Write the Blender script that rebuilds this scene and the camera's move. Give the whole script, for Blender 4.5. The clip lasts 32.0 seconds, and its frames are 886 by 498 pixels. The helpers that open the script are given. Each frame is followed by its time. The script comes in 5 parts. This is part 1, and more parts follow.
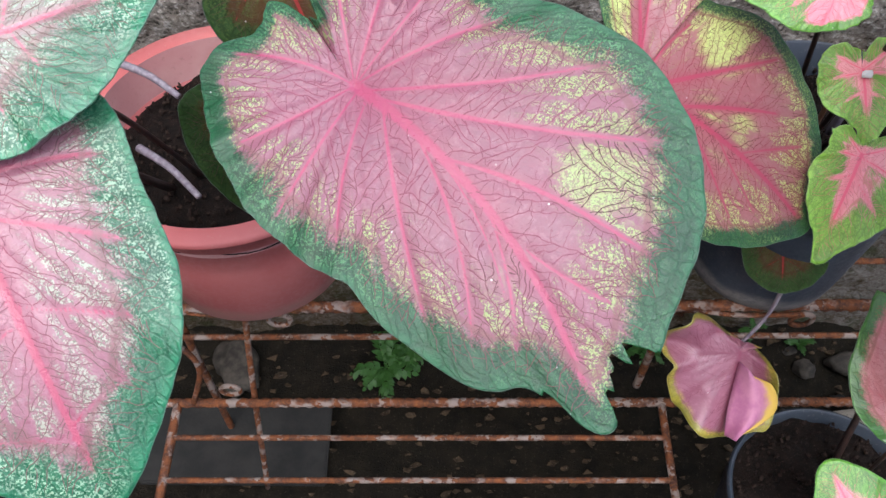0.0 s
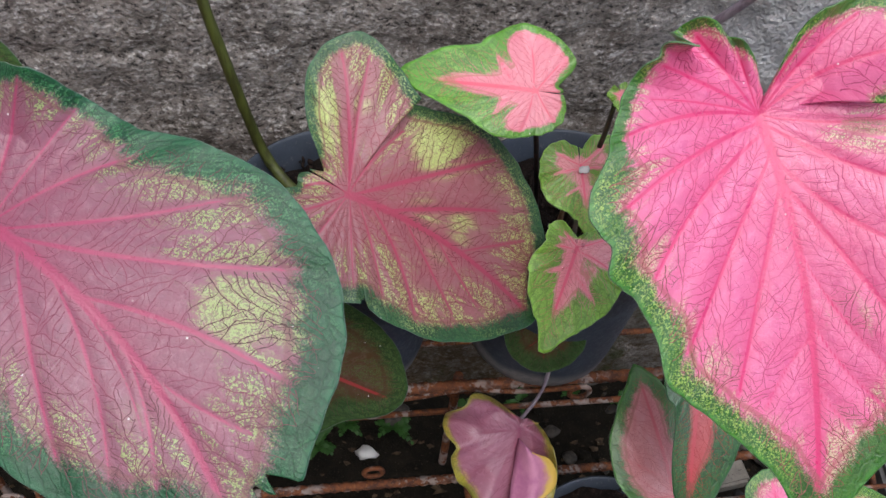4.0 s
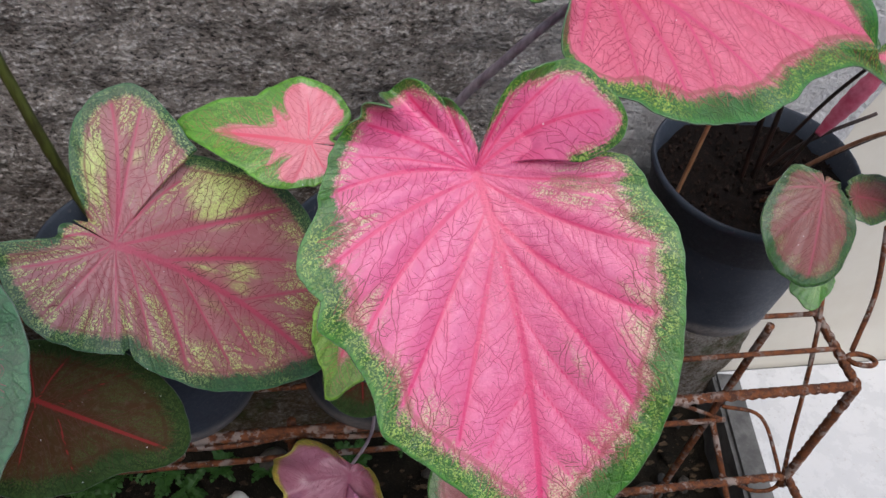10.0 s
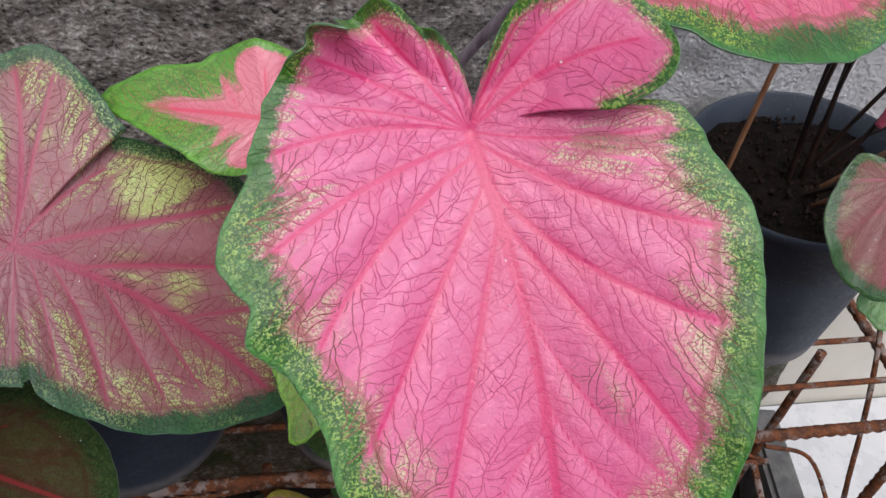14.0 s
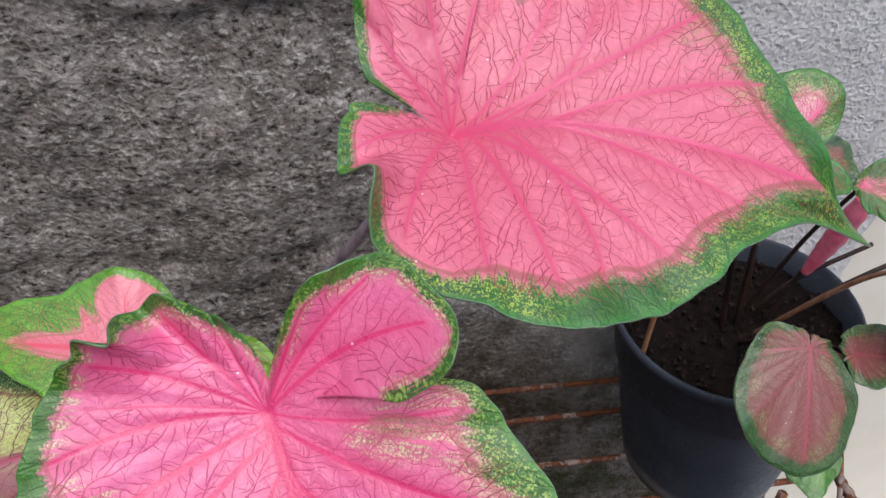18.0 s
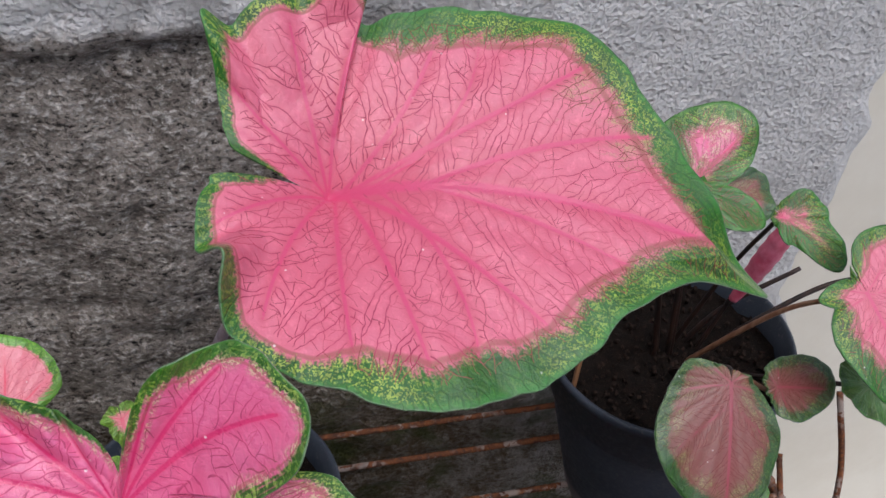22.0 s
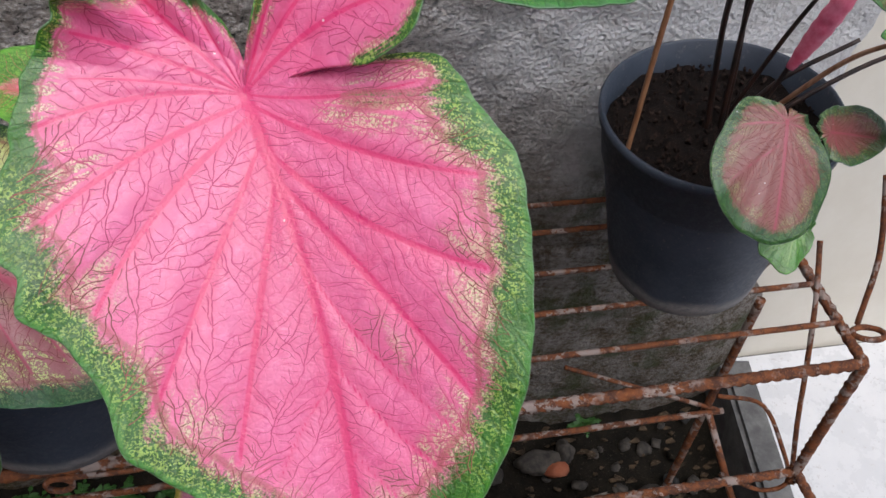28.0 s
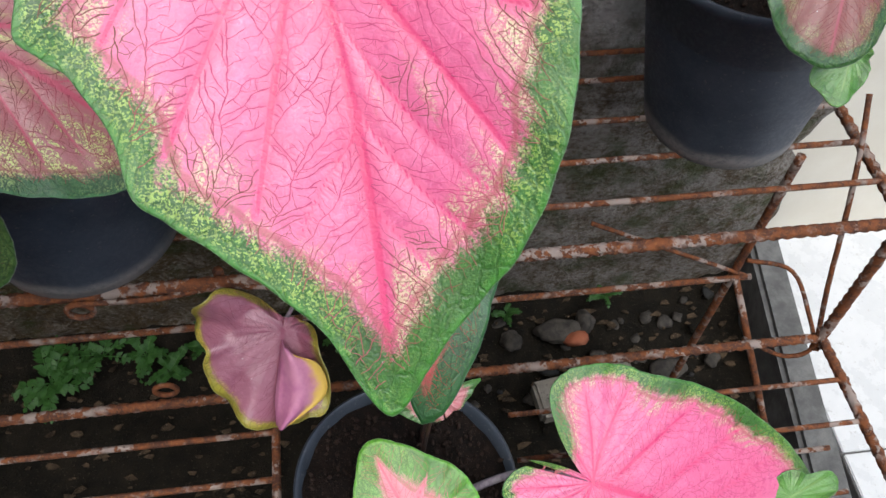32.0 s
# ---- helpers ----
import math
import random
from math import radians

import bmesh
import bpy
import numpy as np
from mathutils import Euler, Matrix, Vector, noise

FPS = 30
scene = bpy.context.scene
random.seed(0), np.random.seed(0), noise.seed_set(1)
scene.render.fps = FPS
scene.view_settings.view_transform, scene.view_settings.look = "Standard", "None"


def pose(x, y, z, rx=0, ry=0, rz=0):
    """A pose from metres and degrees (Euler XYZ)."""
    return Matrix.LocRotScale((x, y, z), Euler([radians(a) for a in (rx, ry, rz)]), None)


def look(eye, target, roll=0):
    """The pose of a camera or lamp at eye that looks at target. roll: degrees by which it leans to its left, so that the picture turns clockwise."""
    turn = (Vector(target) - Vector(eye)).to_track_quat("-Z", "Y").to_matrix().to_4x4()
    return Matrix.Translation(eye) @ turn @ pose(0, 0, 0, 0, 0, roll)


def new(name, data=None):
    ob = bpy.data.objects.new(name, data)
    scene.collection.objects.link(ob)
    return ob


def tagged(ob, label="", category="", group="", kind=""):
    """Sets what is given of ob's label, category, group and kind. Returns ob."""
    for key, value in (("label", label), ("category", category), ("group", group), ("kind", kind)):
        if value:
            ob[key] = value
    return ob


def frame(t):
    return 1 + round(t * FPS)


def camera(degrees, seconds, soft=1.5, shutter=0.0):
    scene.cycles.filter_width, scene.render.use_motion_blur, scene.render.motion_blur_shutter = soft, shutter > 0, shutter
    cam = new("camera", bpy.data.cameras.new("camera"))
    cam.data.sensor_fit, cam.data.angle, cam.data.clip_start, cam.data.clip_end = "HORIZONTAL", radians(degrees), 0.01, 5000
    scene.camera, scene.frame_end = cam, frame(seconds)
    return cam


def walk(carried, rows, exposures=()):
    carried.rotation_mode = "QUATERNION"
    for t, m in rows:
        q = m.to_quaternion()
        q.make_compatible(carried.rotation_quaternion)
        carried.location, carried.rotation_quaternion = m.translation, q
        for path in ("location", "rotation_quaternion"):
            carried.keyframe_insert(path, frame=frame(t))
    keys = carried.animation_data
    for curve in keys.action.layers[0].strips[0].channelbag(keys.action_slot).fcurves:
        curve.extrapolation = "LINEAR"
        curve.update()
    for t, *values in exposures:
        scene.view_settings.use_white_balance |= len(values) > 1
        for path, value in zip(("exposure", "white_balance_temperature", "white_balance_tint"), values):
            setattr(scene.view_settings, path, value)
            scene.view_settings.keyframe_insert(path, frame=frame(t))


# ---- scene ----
from mathutils import kdtree

cam = camera(56.6, 32.0)
METRES, EYE, TILT, LEAN, TURN = 0.6, 1.0, -55.0, 0.0, 0.0
ROWS = [
    (0.0, 0.0, 0.0, 0.0, 0.0, 0.0, -0.0),
    (0.5, 0.0163, -0.0017, 0.0033, -1.21, 0.38, 0.16),
    (1.0, 0.0367, -0.0025, 0.013, -2.52, 1.21, 0.54),
    (1.5, 0.0516, -0.0033, 0.0213, -4.1, 1.97, 0.88),
    (2.0, 0.0696, -0.0006, 0.0231, -5.0, 2.38, 1.14),
    (2.5, 0.0891, -0.0057, 0.0315, -5.64, 2.69, 1.52),
    (3.0, 0.1067, -0.0114, 0.0359, -6.48, 3.0, 1.89),
    (3.5, 0.1256, -0.0166, 0.0395, -7.17, 3.39, 2.41),
    (5.5, 0.1861, -0.0187, 0.0388, -9.28, 4.1, 2.68),
    (6.0, 0.1992, -0.0261, 0.0359, -10.08, 4.5, 2.65),
    (6.5, 0.2119, -0.0349, 0.0398, -10.29, 4.74, 2.84),
    (7.0, 0.2192, -0.0443, 0.0443, -10.02, 5.09, 2.89),
    (7.5, 0.2256, -0.0497, 0.0478, -9.95, 5.23, 2.93),
    (8.0, 0.2424, -0.0509, 0.0492, -10.07, 5.41, 2.98),
    (8.5, 0.2547, -0.0524, 0.0486, -10.17, 5.54, 2.98),
    (9.0, 0.265, -0.0573, 0.0467, -10.39, 5.73, 3.04),
    (9.5, 0.2736, -0.0582, 0.0438, -10.58, 5.78, 3.08),
    (10.0, 0.2921, -0.0529, 0.0426, -11.38, 5.95, 3.2),
    (10.5, 0.2994, -0.0442, 0.0474, -11.85, 6.08, 3.33),
    (11.0, 0.3017, -0.004, 0.0497, -12.42, 6.03, 3.72),
    (11.5, 0.3135, 0.0166, 0.053, -12.39, 6.13, 4.06),
    (12.0, 0.321, 0.0332, 0.043, -12.22, 6.2, 4.45),
    (12.5, 0.3302, 0.0603, 0.0367, -11.84, 6.28, 4.77),
    (13.0, 0.3276, 0.0816, 0.0346, -11.38, 6.55, 4.26),
    (13.5, 0.3298, 0.0978, 0.0345, -10.83, 7.39, 3.91),
    (15.5, 0.3722, 0.0987, 0.0298, -9.82, 11.86, 2.49),
    (16.0, 0.3791, 0.0941, 0.0387, -9.76, 12.35, 2.24),
    (16.5, 0.3882, 0.0947, 0.0578, -9.79, 12.94, 2.19),
    (17.0, 0.4069, 0.0929, 0.0816, -9.49, 13.36, 3.14),
    (17.5, 0.4298, 0.0787, 0.1008, -9.01, 13.83, 4.61),
    (18.0, 0.4521, 0.0731, 0.1236, -8.73, 14.25, 6.11),
    (18.5, 0.4656, 0.0757, 0.1392, -9.07, 14.21, 7.04),
    (19.0, 0.4876, 0.0659, 0.1483, -9.47, 14.12, 7.81),
    (19.5, 0.4906, 0.0688, 0.1555, -9.67, 14.11, 8.01),
    (20.0, 0.496, 0.0743, 0.1666, -9.8, 14.13, 8.09),
    (20.5, 0.4987, 0.0754, 0.166, -9.86, 14.13, 8.13),
    (21.0, 0.5004, 0.0762, 0.1616, -9.86, 14.32, 8.1),
    (21.5, 0.5068, 0.0742, 0.1604, -10.05, 14.29, 8.13),
    (22.0, 0.5103, 0.073, 0.1569, -10.26, 14.27, 8.07),
    (22.5, 0.5095, 0.0702, 0.153, -10.24, 14.39, 8.03),
    (23.0, 0.5059, 0.0683, 0.1516, -10.27, 14.37, 7.95),
    (23.5, 0.5086, 0.0648, 0.1451, -10.44, 14.26, 7.77),
    (24.0, 0.4994, 0.0656, 0.1241, -10.55, 13.6, 7.46),
    (24.5, 0.4893, 0.0609, 0.113, -10.54, 13.04, 7.24),
    (26.5, 0.4606, 0.0601, 0.0668, -9.69, 9.52, 5.79),
    (27.0, 0.455, 0.0677, 0.0502, -9.23, 8.53, 5.9),
    (27.5, 0.4554, 0.0664, 0.0337, -8.8, 7.47, 6.13),
    (28.0, 0.4577, 0.0734, 0.0149, -8.48, 6.66, 6.35),
    (28.5, 0.4497, 0.0828, 0.0048, -8.08, 5.8, 6.27),
    (29.0, 0.4431, 0.0905, -0.0031, -7.93, 5.39, 6.03),
    (29.5, 0.4453, 0.1017, -0.0187, -7.75, 4.58, 5.92),
    (30.0, 0.446, 0.1027, -0.0275, -7.59, 3.85, 5.79),
    (30.5, 0.4479, 0.0989, -0.0375, -7.38, 2.8, 5.5),
    (31.0, 0.4455, 0.101, -0.0406, -7.26, 1.95, 5.14),
    (31.5, 0.4493, 0.1068, -0.0437, -7.19, 0.86, 4.86),
    (32.0, 0.4511, 0.1121, -0.0537, -7.09, -0.2, 4.63),
]
EXPOSURES = [(0.0, 0.89, 6200, 9), (3.0, 0.52, 6300, 10), (6.0, 0.22, 6430, 11), (13.0, 0.1, 6430, 11), (16.0, 0.18, 6430, 11), (18.0, 0.32, 6430, 11), (20.0, 0.11, 6430, 11), (24.0, 0.14, 6430, 11), (28.0, 0.26, 6430, 11), (30.0, 0.30, 6430, 9), (32.0, 0.56, 6400, 6)]
walk(cam, [(t, pose(0, 0, EYE, TILT, LEAN, TURN) @ pose(METRES * x, METRES * y, METRES * z, 90 + pitch, roll, yaw)) for t, x, y, z, yaw, pitch, roll in ROWS],
     exposures=EXPOSURES)

# ---- light: shaded yard under a bright sky ----
world = bpy.data.worlds.new("sky")
scene.world = world
world.use_nodes = True
wn = world.node_tree.nodes
sky = wn.new("ShaderNodeTexSky")
sky.sky_type = "NISHITA"
sky.sun_disc = False
sky.sun_elevation, sky.sun_rotation = radians(58), radians(200)
sky.air_density, sky.dust_density = 1.0, 3.0
wn["Background"].inputs["Strength"].default_value = 0.13
world.node_tree.links.new(sky.outputs[0], wn["Background"].inputs["Color"])
sun = new("sun", bpy.data.lights.new("sun", "SUN"))
sun.data.energy, sun.data.angle, sun.data.color = 1.5, radians(55), (0.98, 0.98, 1.0)
sun.matrix_world = look((0.85, -0.75, 3.0), (0.2, 0.3, 0.5))


# ---- material helpers ----
class Mat:
    """A node material, built up line by line."""

    def __init__(self, name):
        self.m = bpy.data.materials.new(name)
        self.m.use_nodes = True
        self.t = self.m.node_tree
        self.b = self.t.nodes["Principled BSDF"]

    def node(self, kind, **props):
        n = self.t.nodes.new("ShaderNode" + kind)
        for k, v in props.items():
            setattr(n, k, v)
        return n

    def put(self, sock, value):
        if isinstance(value, (int, float)):
            sock.default_value = value
        elif isinstance(value, tuple):
            sock.default_value = (*value, 1.0) if len(value) == 3 and sock.type == "RGBA" else value
        else:
            self.t.links.new(value, sock)

    def attr(self, name, vec=False):
        n = self.node("Attribute", attribute_name=name)
        return n.outputs["Vector" if vec else "Fac"]

    def coords(self, scale=(1, 1, 1), src=None):
        if src is None:
            src = self.node("TexCoord").outputs["Object"]
        mp = self.node("Mapping")
        self.put(mp.inputs["Vector"], src)
        mp.inputs["Scale"].default_value = scale
        return mp.outputs[0]

    def noise(self, vec, scale, detail=4, rough=0.6, colour=False):
        n = self.node("TexNoise")
        self.put(n.inputs["Vector"], vec)
        n.inputs["Scale"].default_value, n.inputs["Detail"].default_value = scale, detail
        n.inputs["Roughness"].default_value = rough
        return n.outputs["Color" if colour else "Fac"]

    def cells(self, vec, scale, feature="F1", out="Distance"):
        n = self.node("TexVoronoi", feature=feature)
        self.put(n.inputs["Vector"], vec)
        n.inputs["Scale"].default_value = scale
        return n.outputs[out]

    def maths(self, op, a, b=0.0, c=0.0):
        n = self.node("Math", operation=op)
        for s, v in zip(n.inputs, (a, b, c)):
            self.put(s, v)
        return n.outputs[0]

    def vmaths(self, op, a, b):
        n = self.node("VectorMath", operation=op)
        self.put(n.inputs[0], a)
        self.put(n.inputs[1], b)
        return n.outputs[0]

    def ramp(self, x, lo, hi, to0=0.0, to1=1.0):
        n = self.node("MapRange", interpolation_type="SMOOTHSTEP")
        for s, v in zip(n.inputs, (x, lo, hi, to0, to1)):
            self.put(s, v)
        return n.outputs[0]

    def mix(self, f, a, b, blend="MIX"):
        n = self.node("Mix", data_type="RGBA", blend_type=blend)
        self.put(n.inputs[0], f)
        self.put(n.inputs[6], a)
        self.put(n.inputs[7], b)
        return n.outputs[2]

    def bump(self, height, strength=0.5, dist=0.001, prev=None):
        n = self.node("Bump")
        n.inputs["Strength"].default_value, n.inputs["Distance"].default_value = strength, dist
        self.put(n.inputs["Height"], height)
        if prev is not None:
            self.put(n.inputs["Normal"], prev)
        return n.outputs[0]

    def done(self, colour, rough, normal=None, metal=0.0, spec=0.5):
        self.put(self.b.inputs["Base Color"], colour)
        self.put(self.b.inputs["Roughness"], rough)
        self.put(self.b.inputs["Metallic"], metal)
        self.put(self.b.inputs["Specular IOR Level"], spec)
        if normal is not None:
            self.put(self.b.inputs["Normal"], normal)
        return self.m


VEINS = {}


def dark_of(colour):
    return tuple(0.5 * c for c in colour)


def leaf_material(name, light, deep, vein, margin, fleck, pale, band, mottle, patch=0.5, rough=0.36, spec=0.5, lines=0.78, side=0.42, core=0.92, star=0.0012, shine=0.6, solid=0.08):
    """Caladium blade: pink centre, main ribs and side ribs, thin broken dark veins across, flecks that thicken towards a rib along the edge, green edge beyond it.
    band: metres of green edge; mottle: metres over which the flecks reach inwards; patch: how much of that zone they fill."""
    k = Mat(name)
    p, e = k.attr("lp", True), k.attr("rim", True)
    dist, md, sec, blot = k.attr("rib"), k.attr("md"), k.attr("sec"), k.attr("blot")
    wob = k.vmaths("SUBTRACT", k.noise(p, 120, 3, 0.6, colour=True), (0.5, 0.5, 0.5))
    pw = k.vmaths("ADD", p, k.vmaths("MULTIPLY", wob, (0.003, 0.003, 0.0)))
    soft, broad = k.noise(p, 42, 4), k.noise(p, 17, 2)
    fine, grain = k.noise(p, 900, 3, 0.7), k.noise(pw, 1300, 3, 0.6)
    ribs = k.ramp(k.maths("ADD", dist, k.maths("MULTIPLY", k.maths("SUBTRACT", k.noise(p, 300, 2), 0.5), 0.25)), 1.15, 0.50)
    halo = k.ramp(dist, 5.0, 0.3)
    ev = k.vmaths("ADD", k.vmaths("MULTIPLY", e, (1.0, 0.22, 0.0)), k.vmaths("MULTIPLY", wob, (0.0045, 0.0045, 0.0)))
    # crystals: small angular cells, each one pale or not
    cell = k.node("TexVoronoi", feature="F1")
    k.put(cell.inputs["Vector"], k.vmaths("MULTIPLY", pw, (1.0, 1.0, 0.0)))
    cell.inputs["Scale"].default_value = 1700
    pick = k.node("SeparateColor")
    k.put(pick.inputs[0], cell.outputs["Color"])
    pick = pick.outputs[0]
    n2 = k.cells(pw, 420, "DISTANCE_TO_EDGE")
    col = k.mix(k.ramp(soft, 0.3, 0.7), light, tuple(0.72 * a + 0.28 * b for a, b in zip(light, deep)))
    # pale patches between the veins, a sky sheen painted into the blade
    col = k.mix(k.ramp(k.noise(p, 240, 4, 0.7), 0.48, 0.70, 0.0, 0.45), col, tuple(min(0.92, 1.25 * a + 0.05) for a in light))
    col = k.mix(k.maths("MULTIPLY", halo, 0.42), col, deep)
    # flecks between the side ribs, thicker towards the edge and in patches
    streak = k.noise(k.vmaths("MULTIPLY", ev, (1.0, 0.8, 0.0)), 190, 3)
    reach = k.maths("ADD", md, k.maths("MULTIPLY", k.maths("SUBTRACT", broad, 0.5), mottle * 2.0))
    near = k.ramp(reach, mottle * (0.6 + patch), mottle * 0.5)
    zone = k.maths("MULTIPLY", near, k.ramp(streak, 0.40, 0.58))
    zone = k.maths("MAXIMUM", zone, k.maths("MULTIPLY", k.ramp(k.maths("ADD", blot, k.maths("MULTIPLY", k.maths("SUBTRACT", streak, 0.5), 1.3)), 0.30, 0.95), 0.95))
    zone = k.maths("MULTIPLY", zone, k.maths("MULTIPLY", k.ramp(dist, 1.2, 3.2), k.ramp(sec, 0.85, 0.25, 0.25, 1.0)))
    olive = tuple(0.30 * a + 0.08 * b + 0.75 * c for a, b, c in zip(deep, pale, margin))
    col = k.mix(k.maths("MULTIPLY", zone, k.ramp(grain, 0.55, 0.42, 0.20, 0.90)), col, olive)
    col = k.mix(k.maths("MULTIPLY", k.ramp(zone, 0.10, 0.8), k.ramp(k.maths("ADD", k.maths("ADD", k.maths("MULTIPLY", pick, 0.45), k.maths("MULTIPLY", grain, 0.8)), k.maths("MULTIPLY", blot, 0.09)), 0.66, 0.71, 0.0, 0.72)), col, pale)
    col = k.mix(k.maths("MULTIPLY", k.ramp(blot, 0.35, 0.85, 0.0, solid), k.maths("MULTIPLY", k.ramp(streak, 0.36, 0.5), k.ramp(dist, 1.3, 2.6))), col, pale)
    # side ribs, thin veins, main ribs
    col = k.mix(k.maths("MULTIPLY", sec, side), col, tuple(0.88 * a + 0.12 * b for a, b in zip(deep, light)))
    col = k.mix(k.maths("MULTIPLY", ribs, core), col, vein)
    # rib along the edge
    rim_md = k.maths("ADD", md, k.maths("MULTIPLY", k.maths("SUBTRACT", broad, 0.5), band * 1.3))
    rim_md = k.maths("SUBTRACT", rim_md, k.maths("MULTIPLY", k.ramp(dist, 0.5, 7.0), star))
    off = k.maths("ABSOLUTE", k.maths("SUBTRACT", rim_md, band * 1.18))
    col = k.mix(k.ramp(off, band * 0.15, band * 0.05, 0.0, 0.72), col, tuple(0.62 * a + 0.05 * b + 0.22 * c for a, b, c in zip(deep, pale, margin)))
    # green edge in cells with flecks, running inwards in fingers
    fing = k.noise(k.vmaths("ADD", k.vmaths("MULTIPLY", e, (1.0, 0.22, 0.0)), k.vmaths("MULTIPLY", wob, (0.003, 0.003, 0.0))), 230, 3, 0.7)
    jag = k.maths("ADD", rim_md, k.maths("MULTIPLY", k.maths("SUBTRACT", fing, 0.5), band * 1.5))
    jag = k.maths("ADD", jag, k.maths("MULTIPLY", k.maths("SUBTRACT", grain, 0.5), band * 0.9))
    edge = k.ramp(jag, band * 1.22, band * 0.66)
    n3 = k.cells(k.vmaths("ADD", k.vmaths("MULTIPLY", e, (1.0, 0.55, 0.0)), k.vmaths("MULTIPLY", wob, (0.003, 0.003, 0.0))), 330, "DISTANCE_TO_EDGE")
    seam = k.ramp(n3, 0.12, 0.03)
    thick = k.maths("MULTIPLY", k.ramp(md, band * 0.06, band * 0.26), k.ramp(broad, 0.38, 0.58, 0.12, 1.0))
    mid = k.ramp(k.maths("ABSOLUTE", k.maths("SUBTRACT", rim_md, band * 0.30)), band * 0.08, band * 0.02)
    green = k.mix(k.ramp(soft, 0.35, 0.7), margin, tuple(a * 0.55 for a in margin))
    green = k.mix(k.ramp(md, band * 0.30, band * 0.1, 0.0, 0.6), green, tuple(a * 1.5 for a in margin))
    green = k.mix(k.maths("MULTIPLY", k.ramp(k.maths("ADD", k.maths("MULTIPLY", grain, 0.8), k.maths("MULTIPLY", pick, 0.45)), 0.665, 0.72), k.maths("MULTIPLY", thick, 0.75)), green, fleck)
    green = k.mix(k.maths("MULTIPLY", k.maths("MAXIMUM", seam, k.maths("MULTIPLY", mid, 0.6)), 0.38), green, tuple(a * 0.35 for a in margin))
    col = k.mix(edge, col, green)
    # sparse white specks: dust, and the sparkle of drops painted in white
    drop = k.maths("MULTIPLY", k.ramp(k.cells(p, 170), 0.085, 0.045), k.ramp(k.noise(p, 50, 2), 0.55, 0.62))
    col = k.mix(k.maths("MULTIPLY", drop, 0.7), col, (0.85, 0.82, 0.80))
    col = k.mix(k.ramp(md, 0.0006, 0.0001, 0.0, 0.6), col, tuple(0.6 * a + 0.16 for a in margin))
    h = k.maths("MULTIPLY", k.ramp(n2, 0.0, 0.25), 0.16)
    h = k.maths("ADD", h, k.maths("MULTIPLY", grain, k.ramp(md, mottle, band, 0.25, 0.8)))
    h = k.maths("ADD", h, k.maths("MULTIPLY", sec, -0.12))
    h = k.maths("SUBTRACT", h, k.maths("MULTIPLY", seam, k.maths("MULTIPLY", edge, 0.5)))
    h = k.maths("ADD", h, k.maths("MULTIPLY", fine, 0.15))
    h = k.maths("ADD", h, k.maths("MULTIPLY", k.noise(p, 260, 2), 0.10))
    nrm = k.bump(h, 0.6, 0.0007)
    r = k.ramp(k.noise(p, 150, 3), 0.3, 0.7, rough - 0.07, rough + 0.10)
    m = k.done(col, r, nrm, spec=spec)
    k.b.inputs["Coat Weight"].default_value, k.b.inputs["Coat Roughness"].default_value = shine, 0.30
    k.b.inputs["Subsurface Weight"].default_value = 0.10
    k.b.inputs["Subsurface Radius"].default_value = (0.004, 0.002, 0.0015)
    # its fine veins: dark red in the middle, dark green towards the edge
    v = Mat(name.replace("leaf", "vein"))
    q = v.coords()
    dark = v.mix(v.ramp(v.noise(q, 90, 3), 0.35, 0.65), tuple(0.42 * a + 0.12 * b for a, b in zip(deep, light)), tuple(0.60 * a + 0.30 * b for a, b in zip(deep, light)))
    dark = v.mix(v.ramp(v.attr("level"), 1.2, 0.9, 0.0, 0.6), dark, tuple(0.75 * a for a in vein))
    pale_vein = tuple(0.65 * a + 0.35 * b for a, b in zip(light, dark_of(deep)))
    dark = v.mix(1.0 - lines if lines < 1 else 0.0, dark, pale_vein)
    dark = v.mix(v.ramp(v.noise(q, 45, 3), 0.42, 0.62, 0.0, 0.7), dark, tuple(0.6 * a + 0.3 * b for a, b in zip(light, deep)))
    edge = v.ramp(v.maths("ADD", v.attr("md"), v.maths("MULTIPLY", v.maths("SUBTRACT", v.noise(q, 60, 2), 0.5), 0.02)), mottle * 1.1, band)
    dark = v.mix(v.maths("MULTIPLY", edge, 0.75), dark, tuple(0.35 * a + 0.45 * b for a, b in zip(deep, margin)))
    dark = v.mix(v.ramp(v.attr("blot"), 0.25, 0.6, 0.0, 0.85), dark, tuple(0.22 * a + 0.35 * b for a, b in zip(deep, margin)))
    VEINS[name] = v.done(dark, 0.5, spec=0.3)
    return m


CREAMY = (0.72, 0.70, 0.40)
LEAF_PINK = leaf_material("pink_leaf", light=(0.78, 0.170, 0.345), deep=(0.70, 0.052, 0.175), vein=(0.70, 0.032, 0.165), margin=(0.042, 0.18, 0.016), fleck=(0.44, 0.62, 0.12), pale=CREAMY, band=0.0112, mottle=0.024, patch=0.5, rough=0.31, lines=0.64, shine=0.45)
LEAF_PINK_HIGH = leaf_material("pink_leaf_upper", light=(0.72, 0.175, 0.265), deep=(0.55, 0.050, 0.115), vein=(0.66, 0.070, 0.19), margin=(0.032, 0.17, 0.022), fleck=(0.46, 0.60, 0.08), pale=(0.44, 0.44, 0.16), band=0.0115, mottle=0.016, patch=0.4, lines=1.0, shine=0.4, spec=0.45)
